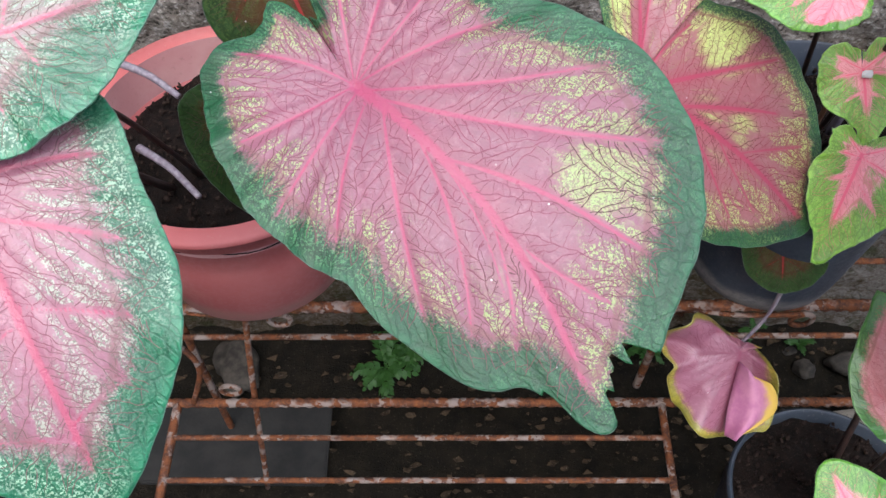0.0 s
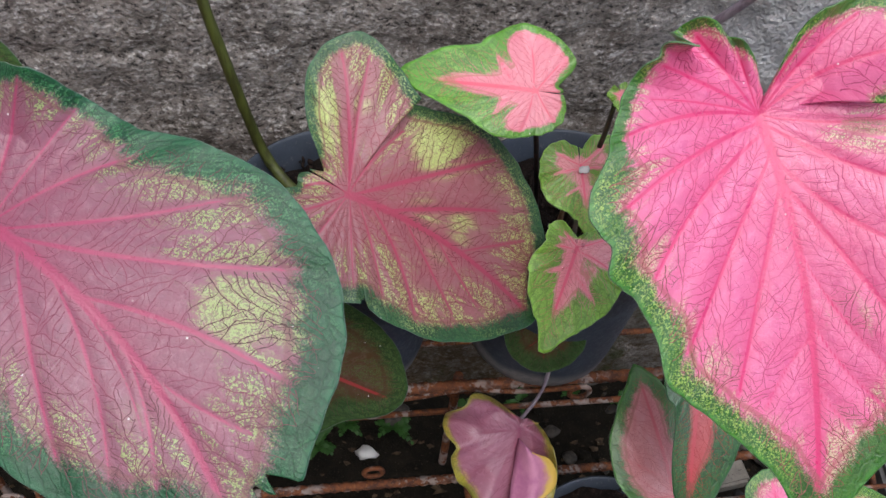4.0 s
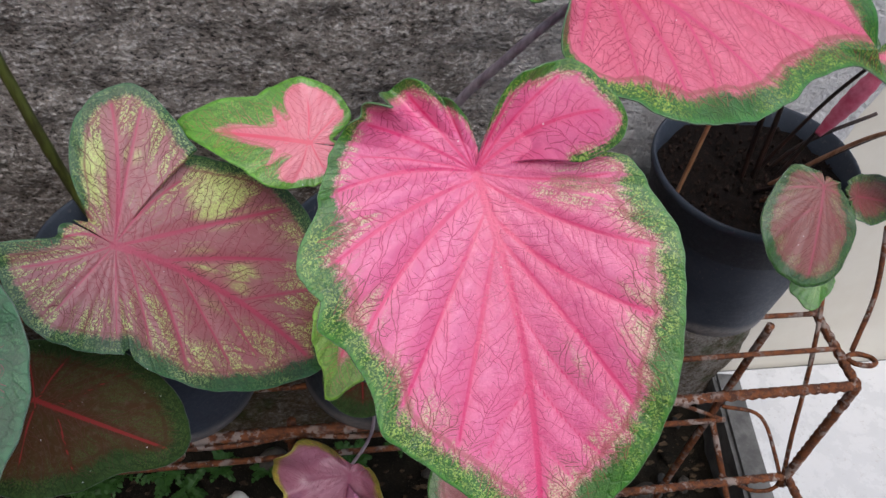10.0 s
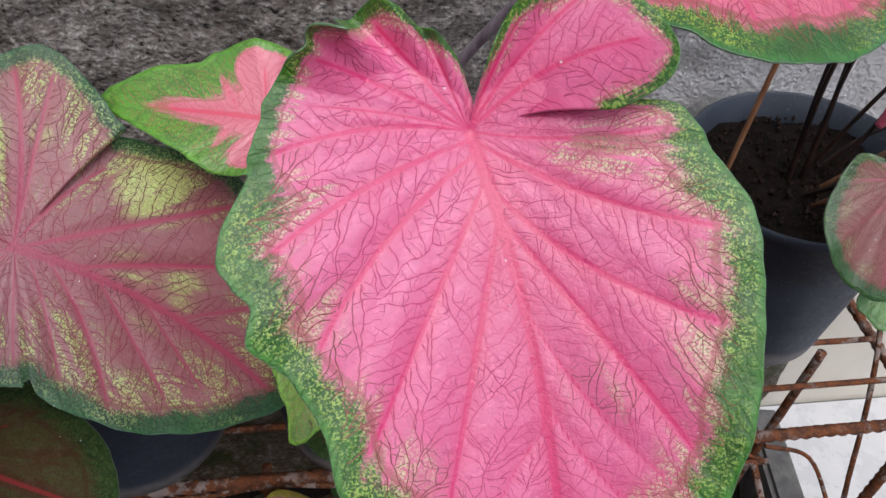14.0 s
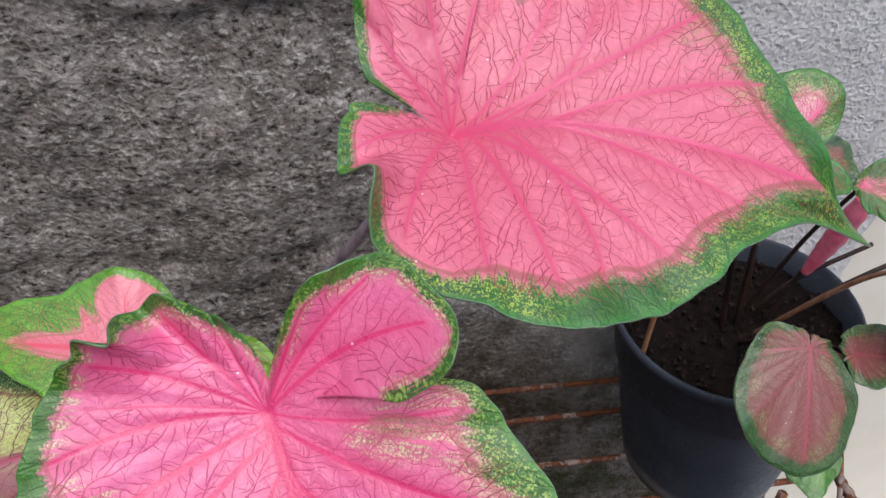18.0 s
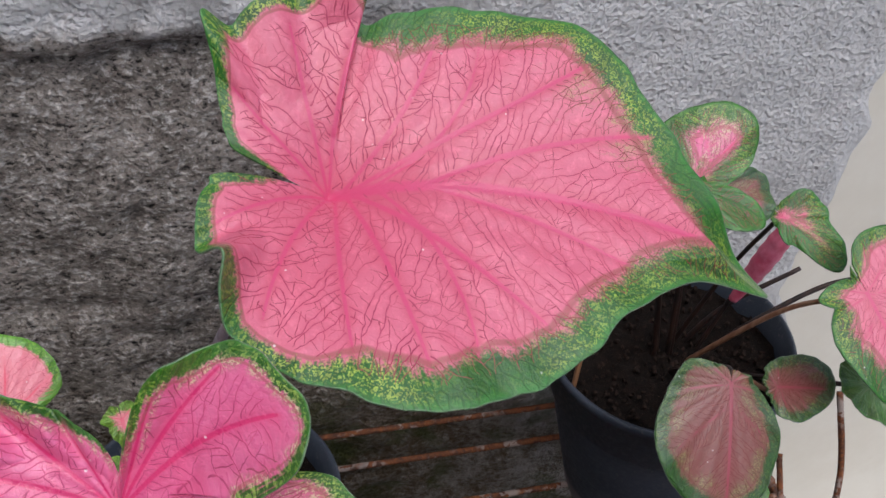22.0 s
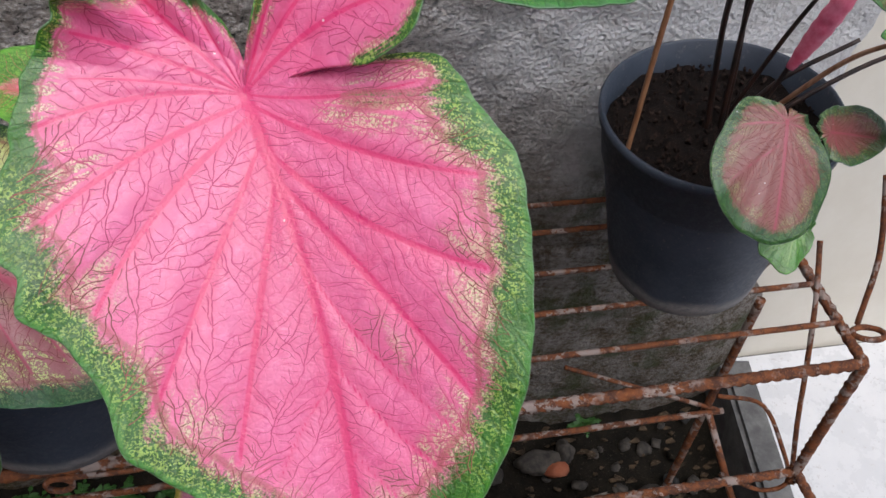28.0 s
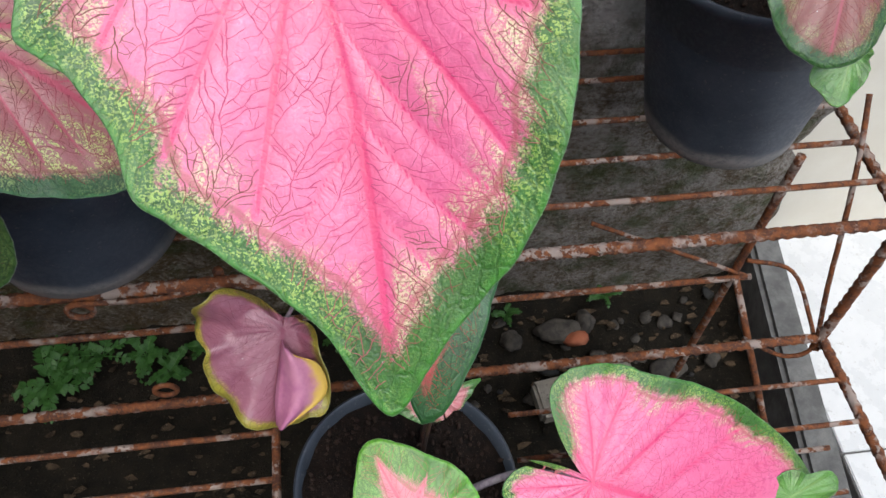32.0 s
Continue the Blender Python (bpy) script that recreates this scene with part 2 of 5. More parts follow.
LEAF_DUSK = leaf_material("dusky_leaf", light=(0.27, 0.108, 0.148), deep=(0.34, 0.072, 0.130), vein=(0.42, 0.065, 0.14), margin=(0.012, 0.095, 0.036), fleck=(0.08, 0.27, 0.10), pale=(0.38, 0.52, 0.17), band=0.0130, mottle=0.040, patch=0.5, rough=0.34, spec=0.4, solid=0.3, lines=0.55, shine=0.28)
# silvery sky sheen of the next two is put into their pale colours
LEAF_SILVER = leaf_material("silvery_leaf", light=(0.36, 0.17, 0.215), deep=(0.38, 0.085, 0.15), vein=(0.48, 0.09, 0.16), margin=(0.022, 0.18, 0.085), fleck=(0.45, 0.66, 0.46), pale=(0.48, 0.56, 0.42), band=0.0150, mottle=0.05, patch=0.6, rough=0.30, spec=0.5, shine=0.45)
LEAF_SHEEN = leaf_material("frosted_leaf", light=(0.30, 0.28, 0.24), deep=(0.38, 0.11, 0.15), vein=(0.58, 0.15, 0.21), margin=(0.022, 0.20, 0.090), fleck=(0.48, 0.68, 0.48), pale=(0.44, 0.58, 0.42), band=0.0170, mottle=0.08, patch=1.2, rough=0.28, spec=0.7)
LEAF_VEINED = leaf_material("veined_leaf", light=(0.33, 0.125, 0.135), deep=(0.34, 0.055, 0.085), vein=(0.40, 0.045, 0.095), margin=(0.018, 0.10, 0.026), fleck=(0.34, 0.50, 0.15), pale=(0.58, 0.72, 0.22), band=0.0075, mottle=0.036, patch=0.6, lines=1.0, shine=0.3, solid=0.5)
LEAF_YOUNG = leaf_material("young_leaf", light=(0.76, 0.25, 0.31), deep=(0.72, 0.10, 0.17), vein=(0.76, 0.075, 0.15), margin=(0.12, 0.36, 0.030), fleck=(0.26, 0.48, 0.07), pale=(0.50, 0.44, 0.14), band=0.0120, mottle=0.014, patch=0.1, lines=0.35, side=0.45, star=0.0085)
LEAF_LIME = leaf_material("lime_leaf", light=(0.82, 0.36, 0.38), deep=(0.80, 0.15, 0.22), vein=(0.82, 0.12, 0.21), margin=(0.24, 0.50, 0.055), fleck=(0.34, 0.58, 0.10), pale=(0.62, 0.56, 0.22), band=0.0100, mottle=0.012, patch=0.3, lines=0.3, side=0.55, star=0.0095)
LEAF_STAR = leaf_material("red_star_leaf", light=(0.50, 0.085, 0.085), deep=(0.48, 0.055, 0.065), vein=(0.54, 0.06, 0.08), margin=(0.026, 0.115, 0.030), fleck=(0.08, 0.20, 0.05), pale=(0.24, 0.16, 0.06), band=0.0100, mottle=0.010, patch=0.1, lines=0.15, side=0.3, star=0.012)
LEAF_ROSE = leaf_material("dull_rose_leaf", light=(0.54, 0.22, 0.23), deep=(0.50, 0.095, 0.115), vein=(0.50, 0.075, 0.10), margin=(0.060, 0.20, 0.032), fleck=(0.12, 0.28, 0.06), pale=(0.46, 0.34, 0.20), band=0.0085, mottle=0.008, patch=0.1, lines=0.3, side=0.75)
# dark leaves, the shade under the bigger ones partly put into these colours
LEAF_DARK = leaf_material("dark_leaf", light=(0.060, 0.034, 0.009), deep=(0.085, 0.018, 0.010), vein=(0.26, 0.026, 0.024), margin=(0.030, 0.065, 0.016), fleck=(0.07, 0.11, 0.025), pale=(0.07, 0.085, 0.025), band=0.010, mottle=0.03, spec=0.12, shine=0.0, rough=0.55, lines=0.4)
LEAF_OLIVE = leaf_material("olive_leaf", light=(0.22, 0.080, 0.060), deep=(0.28, 0.040, 0.05), vein=(0.34, 0.050, 0.075), margin=(0.030, 0.11, 0.020), fleck=(0.18, 0.27, 0.06), pale=(0.30, 0.24, 0.10), band=0.0062, mottle=0.018, lines=0.35, side=0.3)
LEAF_BROWN = leaf_material("faded_leaf", light=(0.36, 0.14, 0.20), deep=(0.22, 0.045, 0.09), vein=(0.28, 0.06, 0.12), margin=(0.40, 0.36, 0.05), fleck=(0.66, 0.46, 0.09), pale=(0.60, 0.42, 0.16), band=0.0042, mottle=0.008, lines=0.4)
LEAF_GREEN = leaf_material("green_leaf", light=(0.12, 0.29, 0.05), deep=(0.11, 0.25, 0.04), vein=(0.20, 0.34, 0.08), margin=(0.08, 0.25, 0.03), fleck=(0.16, 0.33, 0.06), pale=(0.2, 0.34, 0.08), band=0.005, mottle=0.010, lines=0.2)


def stem_material(name, colour, dark):
    k = Mat(name)
    v = k.coords()
    f = k.noise(k.coords((1, 1, 0.15)), 300, 3)
    col = k.mix(k.ramp(f, 0.35, 0.65), colour, dark)
    col = k.mix(k.ramp(k.noise(v, 60, 3), 0.55, 0.7, 0, 0.6), col, tuple(0.6 * a for a in dark))
    return k.done(col, 0.5, k.bump(f, 0.3, 0.0006))


STEM_GREEN = stem_material("green_stalk", (0.10, 0.12, 0.025), (0.055, 0.06, 0.015))
STEM_DARK = stem_material("dark_stalk", (0.045, 0.022, 0.016), (0.015, 0.010, 0.009))
STEM_GREY = stem_material("grey_stalk", (0.36, 0.32, 0.36), (0.22, 0.18, 0.22))
STEM_PALE = stem_material("pale_stalk", (0.42, 0.24, 0.15), (0.28, 0.13, 0.07))
STICK = stem_material("dry_stick", (0.40, 0.20, 0.10), (0.25, 0.11, 0.05))


def rust_material():
    k = Mat("rusty_iron")
    v = k.coords()
    big, fine = k.noise(v, 28, 4), k.noise(v, 420, 4, 0.7)
    col = k.mix(k.ramp(k.noise(v, 130, 4), 0.35, 0.65), (0.085, 0.038, 0.026), (0.22, 0.075, 0.030))
    col = k.mix(k.ramp(fine, 0.5, 0.7, 0, 0.7), col, (0.33, 0.13, 0.045))
    flake = k.maths("MULTIPLY", k.ramp(k.noise(v, 75, 4, 0.65), 0.49, 0.54), k.ramp(big, 0.44, 0.56))
    col = k.mix(k.maths("MULTIPLY", flake, 0.85), col, (0.36, 0.30, 0.27))
    h = k.maths("ADD", k.maths("MULTIPLY", flake, 0.8), fine)
    return k.done(col, 0.82, k.bump(h, 0.8, 0.0012), spec=0.25)


RUST = rust_material()


def concrete_material():
    k = Mat("rough_concrete")
    v = k.coords()
    big = k.noise(v, 3.2, 4)
    mid = k.noise(v, 32, 5, 0.7)
    grit = k.noise(k.coords((1, 1, 1.5)), 150, 5, 0.72)
    pits = k.cells(v, 260)
    sx = k.node("SeparateXYZ")
    k.put(sx.inputs[0], v)
    # smoother, paler render towards the corner and over the top course
    # the brighter light near the corner is painted into this ramp as well
    pale = k.ramp(k.maths("ADD", sx.outputs[0], k.maths("MULTIPLY", k.maths("SUBTRACT", big, 0.5), 0.35)), 0.30, 0.50)
    top = k.ramp(k.maths("ADD", sx.outputs[2], k.maths("MULTIPLY", k.maths("SUBTRACT", mid, 0.5), 0.04)), 0.805, 0.820)
    col = k.mix(k.ramp(mid, 0.32, 0.68), (0.205, 0.178, 0.155), (0.42, 0.380, 0.345))
    col = k.mix(k.ramp(grit, 0.50, 0.66), col, (0.70, 0.67, 0.64))
    col = k.mix(k.ramp(grit, 0.46, 0.35), col, (0.035, 0.032, 0.030))
    col = k.mix(k.maths("MULTIPLY", k.maths("MAXIMUM", pale, top), k.ramp(mid, 0.2, 0.7, 0.72, 1.0)), col, (0.84, 0.84, 0.84))
    # brown and mossy low down, with the shade behind the rack painted in
    mossy_shade = k.ramp(k.maths("ADD", sx.outputs[2], k.maths("MULTIPLY", k.maths("SUBTRACT", big, 0.5), 0.3)), 0.55, 0.36)
    col = k.mix(k.maths("MULTIPLY", mossy_shade, k.ramp(k.maths("ADD", k.maths("MULTIPLY", mid, 0.5), k.maths("MULTIPLY", grit, 0.5)), 0.38, 0.60, 0.97, 0.72)), col, (0.085, 0.056, 0.026))
    moss = k.maths("MULTIPLY", mossy_shade, k.ramp(k.noise(v, 14, 4), 0.50, 0.66))
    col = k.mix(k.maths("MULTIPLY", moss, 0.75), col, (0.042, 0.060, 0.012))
    h = k.maths("ADD", k.maths("MULTIPLY", grit, 1.0), k.maths("MULTIPLY", pits, 0.5))
    nrm = k.bump(h, 1.0, 0.006)
    nrm = k.bump(mid, 0.5, 0.012, nrm)
    return k.done(col, 0.93, nrm, spec=0.2)


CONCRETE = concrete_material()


def plain_material(name, a, b, scale, rough, bump=0.3, dist=0.001, spec=0.4, speck=None):
    k = Mat(name)
    v = k.coords()
    f = k.noise(v, scale, 5, 0.65)
    g = k.noise(v, scale * 9, 3)
    col = k.mix(k.ramp(f, 0.3, 0.7), a, b)
    if speck:
        col = k.mix(k.ramp(g, 0.62, 0.7), col, speck)
    r = k.ramp(f, 0.3, 0.7, rough - 0.07, rough + 0.08)
    return k.done(col, r, k.bump(k.maths("ADD", f, k.maths("MULTIPLY", g, 0.5)), bump, dist), spec=spec)


CREAM = plain_material("cream_paint", (0.76, 0.72, 0.62), (0.82, 0.79, 0.70), 9, 0.75, 0.25, 0.002)
PLASTER = plain_material("white_plaster", (0.42, 0.41, 0.40), (0.70, 0.69, 0.67), 40, 0.9, 0.8, 0.004)
TILE = plain_material("white_tile", (0.62, 0.635, 0.65), (0.70, 0.71, 0.72), 20, 0.28, 0.05, 0.0005, 0.5, (0.55, 0.55, 0.55))
GROUT = plain_material("grout", (0.18, 0.175, 0.17), (0.11, 0.105, 0.10), 60, 0.9)
KERB = plain_material("cement_kerb", (0.085, 0.085, 0.085), (0.19, 0.19, 0.186), 30, 0.9, 0.6, 0.003)
EARTH = plain_material("damp_earth", (0.006, 0.005, 0.003), (0.019, 0.015, 0.010), 45, 0.95, 1.0, 0.006, 0.2, (0.06, 0.05, 0.035))
SOIL = plain_material("potting_soil", (0.007, 0.005, 0.004), (0.022, 0.014, 0.011), 110, 0.92, 1.0, 0.005, 0.2, (0.10, 0.065, 0.05))
CRUMB = plain_material("soil_crumb", (0.014, 0.009, 0.007), (0.050, 0.032, 0.025), 160, 0.92, 0.8, 0.002, 0.2)
STONE = plain_material("grey_stone", (0.022, 0.019, 0.016), (0.095, 0.082, 0.068), 55, 0.85, 0.6, 0.002)
BRICK = plain_material("brick_shard", (0.34, 0.095, 0.045), (0.42, 0.15, 0.08), 60, 0.9, 0.6, 0.002)
PALE_BLOCK = plain_material("pale_cement", (0.17, 0.15, 0.125), (0.30, 0.27, 0.23), 40, 0.9, 0.7, 0.003, 0.2, (0.08, 0.07, 0.055))
SLATE = plain_material("grey_board", (0.012, 0.012, 0.012), (0.034, 0.033, 0.031), 25, 0.85, 0.5, 0.002)
FERN = plain_material("fern_green", (0.022, 0.075, 0.012), (0.05, 0.14, 0.025), 90, 0.55, 0.2, 0.0005)
WHITE_BIT = plain_material("white_scrap", (0.72, 0.72, 0.70), (0.80, 0.80, 0.78), 60, 0.6)


def plastic_material(name, a, b, dust, rough=0.45):
    k = Mat(name)
    v = k.coords()
    big, fine = k.noise(v, 18, 4), k.noise(v, 240, 4, 0.7)
    col = k.mix(k.ramp(big, 0.35, 0.65), a, b)
    sx = k.node("SeparateXYZ")
    k.put(sx.inputs[0], v)
    low = k.ramp(k.maths("ADD", sx.outputs[2], k.maths("MULTIPLY", k.maths("SUBTRACT", big, 0.5), 0.03)), 0.026, 0.012)
    col = k.mix(k.maths("MULTIPLY", low, k.ramp(fine, 0.3, 0.6, 0.3, 0.75)), col, dust)
    col = k.mix(k.ramp(fine, 0.56, 0.75, 0.0, 0.35), col, dust)
    return k.done(col, k.ramp(fine, 0.3, 0.7, rough - 0.05, rough + 0.2), k.bump(fine, 0.15, 0.0006))


BLACK_POT = plastic_material("black_plastic", (0.031, 0.042, 0.060), (0.053, 0.067, 0.091), (0.30, 0.28, 0.27), 0.48)
SALMON_POT = plastic_material("salmon_plastic", (0.56, 0.150, 0.150), (0.62, 0.195, 0.190), (0.56, 0.33, 0.29), 0.42)
POT_LINING = plastic_material("salmon_inside", (0.58, 0.27, 0.27), (0.64, 0.35, 0.34), (0.30, 0.16, 0.13), 0.6)


# ---- mesh helpers ----
KDTree = kdtree.KDTree


def mesh_of(name, verts, faces, smooth=True):
    me = bpy.data.meshes.new(name)
    me.from_pydata([tuple(v) for v in verts], [], faces)
    if smooth:
        me.polygons.foreach_set("use_smooth", [True] * len(me.polygons))
    return me


def part(name, bm, material, parent=None, label="", smooth=True):
    """One mesh object, under a thing or a part. bm: a bmesh or a mesh."""
    if isinstance(bm, bmesh.types.BMesh):
        me = bpy.data.meshes.new(name)
        bm.to_mesh(me)
        bm.free()
        if smooth:
            me.polygons.foreach_set("use_smooth", [True] * len(me.polygons))
    else:
        me = bm
    if material and not me.materials:
        me.materials.append(material)
    ob = new(name, me)
    if parent is not None:
        ob.parent = parent
    if label:
        ob["label"] = label
    return ob


def spline(points, n):
    """n points along a smooth line through the given ones."""
    p = [Vector(q) for q in points]
    p = [2 * p[0] - p[1]] + p + [2 * p[-1] - p[-2]]
    out = []
    m = len(p) - 3
    for i in range(n):
        s = i / (n - 1) * m
        k = min(int(s), m - 1)
        f = s - k
        a, b, c, d = p[k:k + 4]
        out.append(0.5 * ((2 * b) + (c - a) * f + (2 * a - 5 * b + 4 * c - d) * f * f + (3 * b - a - 3 * c + d) * f ** 3))
    return out


def tube(points, radius, end_radius=None, sides=8, n=24, twist=0.0, square=0.0, rough=0.0):
    """A rod along a line. twist: turns a metre of a squarish bar; square: how square; rough: uneven rust."""
    path = spline(points, n) if len(points) > 2 or n > 2 else [Vector(q) for q in points]
    end_radius = radius if end_radius is None else end_radius
    verts, faces = [], []
    up = Vector((0.31, 0.17, 0.93))
    run = 0.0
    for i, p in enumerate(path):
        d = (path[min(i + 1, len(path) - 1)] - path[max(i - 1, 0)]).normalized()
        if i:
            run += (p - path[i - 1]).length
        x = d.cross(up)
        x = x.normalized() if x.length > 1e-4 else d.orthogonal().normalized()
        y = d.cross(x)
        r0 = radius + (end_radius - radius) * i / (len(path) - 1)
        for j in range(sides):
            a = math.tau * j / sides
            r = r0 * (1 + square * math.cos(4 * (a - run * twist * math.tau)))
            if rough:
                r *= 1 + rough * noise.noise(p * 260 + Vector((j * 3.1, 0, 0)))
            verts.append(p + (x * math.cos(a) + y * math.sin(a)) * r)
    for i in range(len(path) - 1):
        for j in range(sides):
            k = (j + 1) % sides
            faces.append((i * sides + j, i * sides + k, (i + 1) * sides + k, (i + 1) * sides + j))
    faces.append(tuple(range(sides - 1, -1, -1)))
    faces.append(tuple(range((len(path) - 1) * sides, len(path) * sides)))
    return mesh_of("rod", verts, faces)


def lathe(profile, sides=72, wobble=0.0):
    """Turned form from (radius, height) pairs; closed at radius 0."""
    verts, faces, rings = [], [], []
    for r, z in profile:
        if r < 1e-6:
            rings.append([len(verts)])
            verts.append((0, 0, z))
        else:
            rings.append(list(range(len(verts), len(verts) + sides)))
            for j in range(sides):
                a = math.tau * j / sides
                q = r * (1 + wobble * math.sin(3 * a + 0.7) + 0.5 * wobble * math.sin(5 * a))
                verts.append((q * math.cos(a), q * math.sin(a), z))
    for a, b in zip(rings, rings[1:]):
        for j in range(sides):
            k = (j + 1) % sides
            if len(a) == 1:
                faces.append((a[0], b[k], b[j]))
            elif len(b) == 1:
                faces.append((a[j], a[k], b[0]))
            else:
                faces.append((a[j], a[k], b[k], b[j]))
    return mesh_of("turned", verts, faces)


def box(x0, x1, y0, y1, z0, z1, bevel=0.0):
    bm = bmesh.new()
    bmesh.ops.create_cube(bm, size=1, matrix=Matrix.Translation(((x0 + x1) / 2, (y0 + y1) / 2, (z0 + z1) / 2)) @ Matrix.Diagonal((x1 - x0, y1 - y0, z1 - z0, 1)))
    if bevel:
        bmesh.ops.bevel(bm, geom=bm.edges[:], offset=bevel, segments=2, affect="EDGES")
    return bm


def lump(seed, size, rough=0.35, detail=2):
    """An irregular stone or crumb."""
    bm = bmesh.new()
    bmesh.ops.create_icosphere(bm, subdivisions=detail, radius=1)
    for v in bm.verts:
        n = v.co.copy()
        v.co = Vector(n[i] * size[i] for i in range(3)) * (1 + rough * noise.noise(n * 1.3 + Vector((seed * 7.3, seed, 0))) + 0.4 * rough * noise.noise(n * 3.1 + Vector((seed, 0, seed))))
    return bm


# ---- leaves ----
def grow_veins(lines, table, outline, seed, scale, stop, dense):
    """Side veins that leave the main ribs, veins between them, and short ones that run to the edge. Each grows until it meets another.
    table: the outline's radius by angle; outline: a tree of the outline's points. Gives (points, level)."""
    rng = random.Random(seed * 13 + 5)
    cell, step = 0.0007, 0.0007
    taken, made = {}, []
    for li, (pl, w) in enumerate(lines):
        for p, q in zip(pl, pl[1:]):
            for k in range(8):
                x = p + (q - p) * k / 8
                for dx in (-1, 0, 1):
                    taken[(int(x[0] // cell) + dx, int(x[1] // cell))] = -1 - li
    n_tab = len(table)

    def edge_at(x, y):
        return table[int((math.atan2(x, y) + math.pi) / math.tau * n_tab) % n_tab] - math.hypot(x, y)

    def run(x, y, dx, dy, vid, own, longest, steer, wander, halt):
        pts, turn, tx, ty = [(x, y)], 0.0, 0.0, 0.0
        for k in range(int(longest / step)):
            if k % 6 == 0:
                near = outline.find((x, y, 0))[0]
                tx, ty = near[0] - x, near[1] - y
                d = math.hypot(tx, ty) + 1e-6
                rad = math.hypot(x, y) + 1e-6
                tx, ty = 0.6 * tx / d + 0.4 * x / rad, 0.6 * ty / d + 0.4 * y / rad
            turn = 0.72 * turn + wander * rng.uniform(-1, 1)
            dx, dy = dx + steer * tx, dy + steer * ty
            d = math.hypot(dx, dy)
            dx, dy = dx / d, dy / d
            co, si = math.cos(turn), math.sin(turn)
            x, y = x + step * (dx * co - dy * si), y + step * (dx * si + dy * co)
            pts.append((x, y))
            if edge_at(x, y) < halt:
                break
            c = (int(x // cell), int(y // cell))
            o = taken.get(c)
            if o is not None and o != vid and (o != own or k > 5):
                break
            if k > 1:
                taken[c] = vid
        return pts

    def branch(pl, own, gap, spread, longest, steer, wander, chance, level, halt):
        arc = np.concatenate([[0], np.cumsum(np.hypot(*np.diff(pl, axis=0).T))])
        pos = gap * rng.uniform(0.3, 1.1)
        while pos < 0.97 * arc[-1]:
            for sgn in (-1, 1):
                if rng.random() > chance:
                    continue
                at = min(max(pos + rng.uniform(-0.4, 0.4) * gap, 0), arc[-1] * 0.99)
                j = min(int(np.searchsorted(arc, at, side="right")) - 1, len(pl) - 2)
                x, y = pl[j] + (pl[j + 1] - pl[j]) * (at - arc[j]) / max(arc[j + 1] - arc[j], 1e-9)
                dx, dy = pl[j + 1] - pl[j]
                d = math.hypot(dx, dy) + 1e-9
                ang = sgn * radians(rng.uniform(*spread))
                dx, dy = (dx * math.cos(ang) - dy * math.sin(ang)) / d, (dx * math.sin(ang) + dy * math.cos(ang)) / d
                pts = run(x, y, dx, dy, len(made) + 1, own, longest, steer, wander, halt)
                if len(pts) > 5:
                    # a vein that leaves a main rib shows only beside it
                    made.append((np.array(pts[2:] if own < 0 else pts), level))
            pos += gap * rng.uniform(0.75, 1.3)

    for li, (pl, w) in enumerate(lines):
        branch(pl, -1 - li, 0.0036 * scale, (46, 60), 0.055 * scale, 0.016, 0.36, 0.92, 1, stop)
    if dense:
        # parallel ones close to the edge
        n = int(math.tau * table.mean() / 0.0018)
        for k in range(n):
            e = math.tau * (k + rng.uniform(-0.3, 0.3)) / n - math.pi
            q = table[int((e + math.pi) / math.tau * n_tab) % n_tab] - rng.uniform(0.013, 0.030)
            if q > 0.012 and rng.random() < 0.85:
                pts = run(q * math.sin(e), q * math.cos(e), math.sin(e), math.cos(e), len(made) + 1, None, 0.035, 0.03, 0.30, stop)
                if len(pts) > 4:
                    made.append((np.array(pts), 2))
        for li, (pl, w) in enumerate(lines):
            branch(pl, -1 - li, 0.0050, (60, 90), 0.006, 0.0, 0.45, 0.5, 3, stop)
        for vi, (pl, level) in enumerate(list(made)):
            branch(pl, vi + 1, 0.0048, (65, 105), 0.0065, 0.0, 0.45, 0.62 if level == 1 else 0.30, 3, stop)
        for vi, (pl, level) in enumerate(list(made)):
            if level == 3:
                branch(pl, vi + 1, 0.0034, (60, 110), 0.004, 0.0, 0.45, 0.30, 4, stop)
    return made


VEIN_WIDTH = {1: (0.00019, 0.00013), 2: (0.00016, 0.00013), 3: (0.00013, 0.00008), 4: (0.00010, 0.00006)}


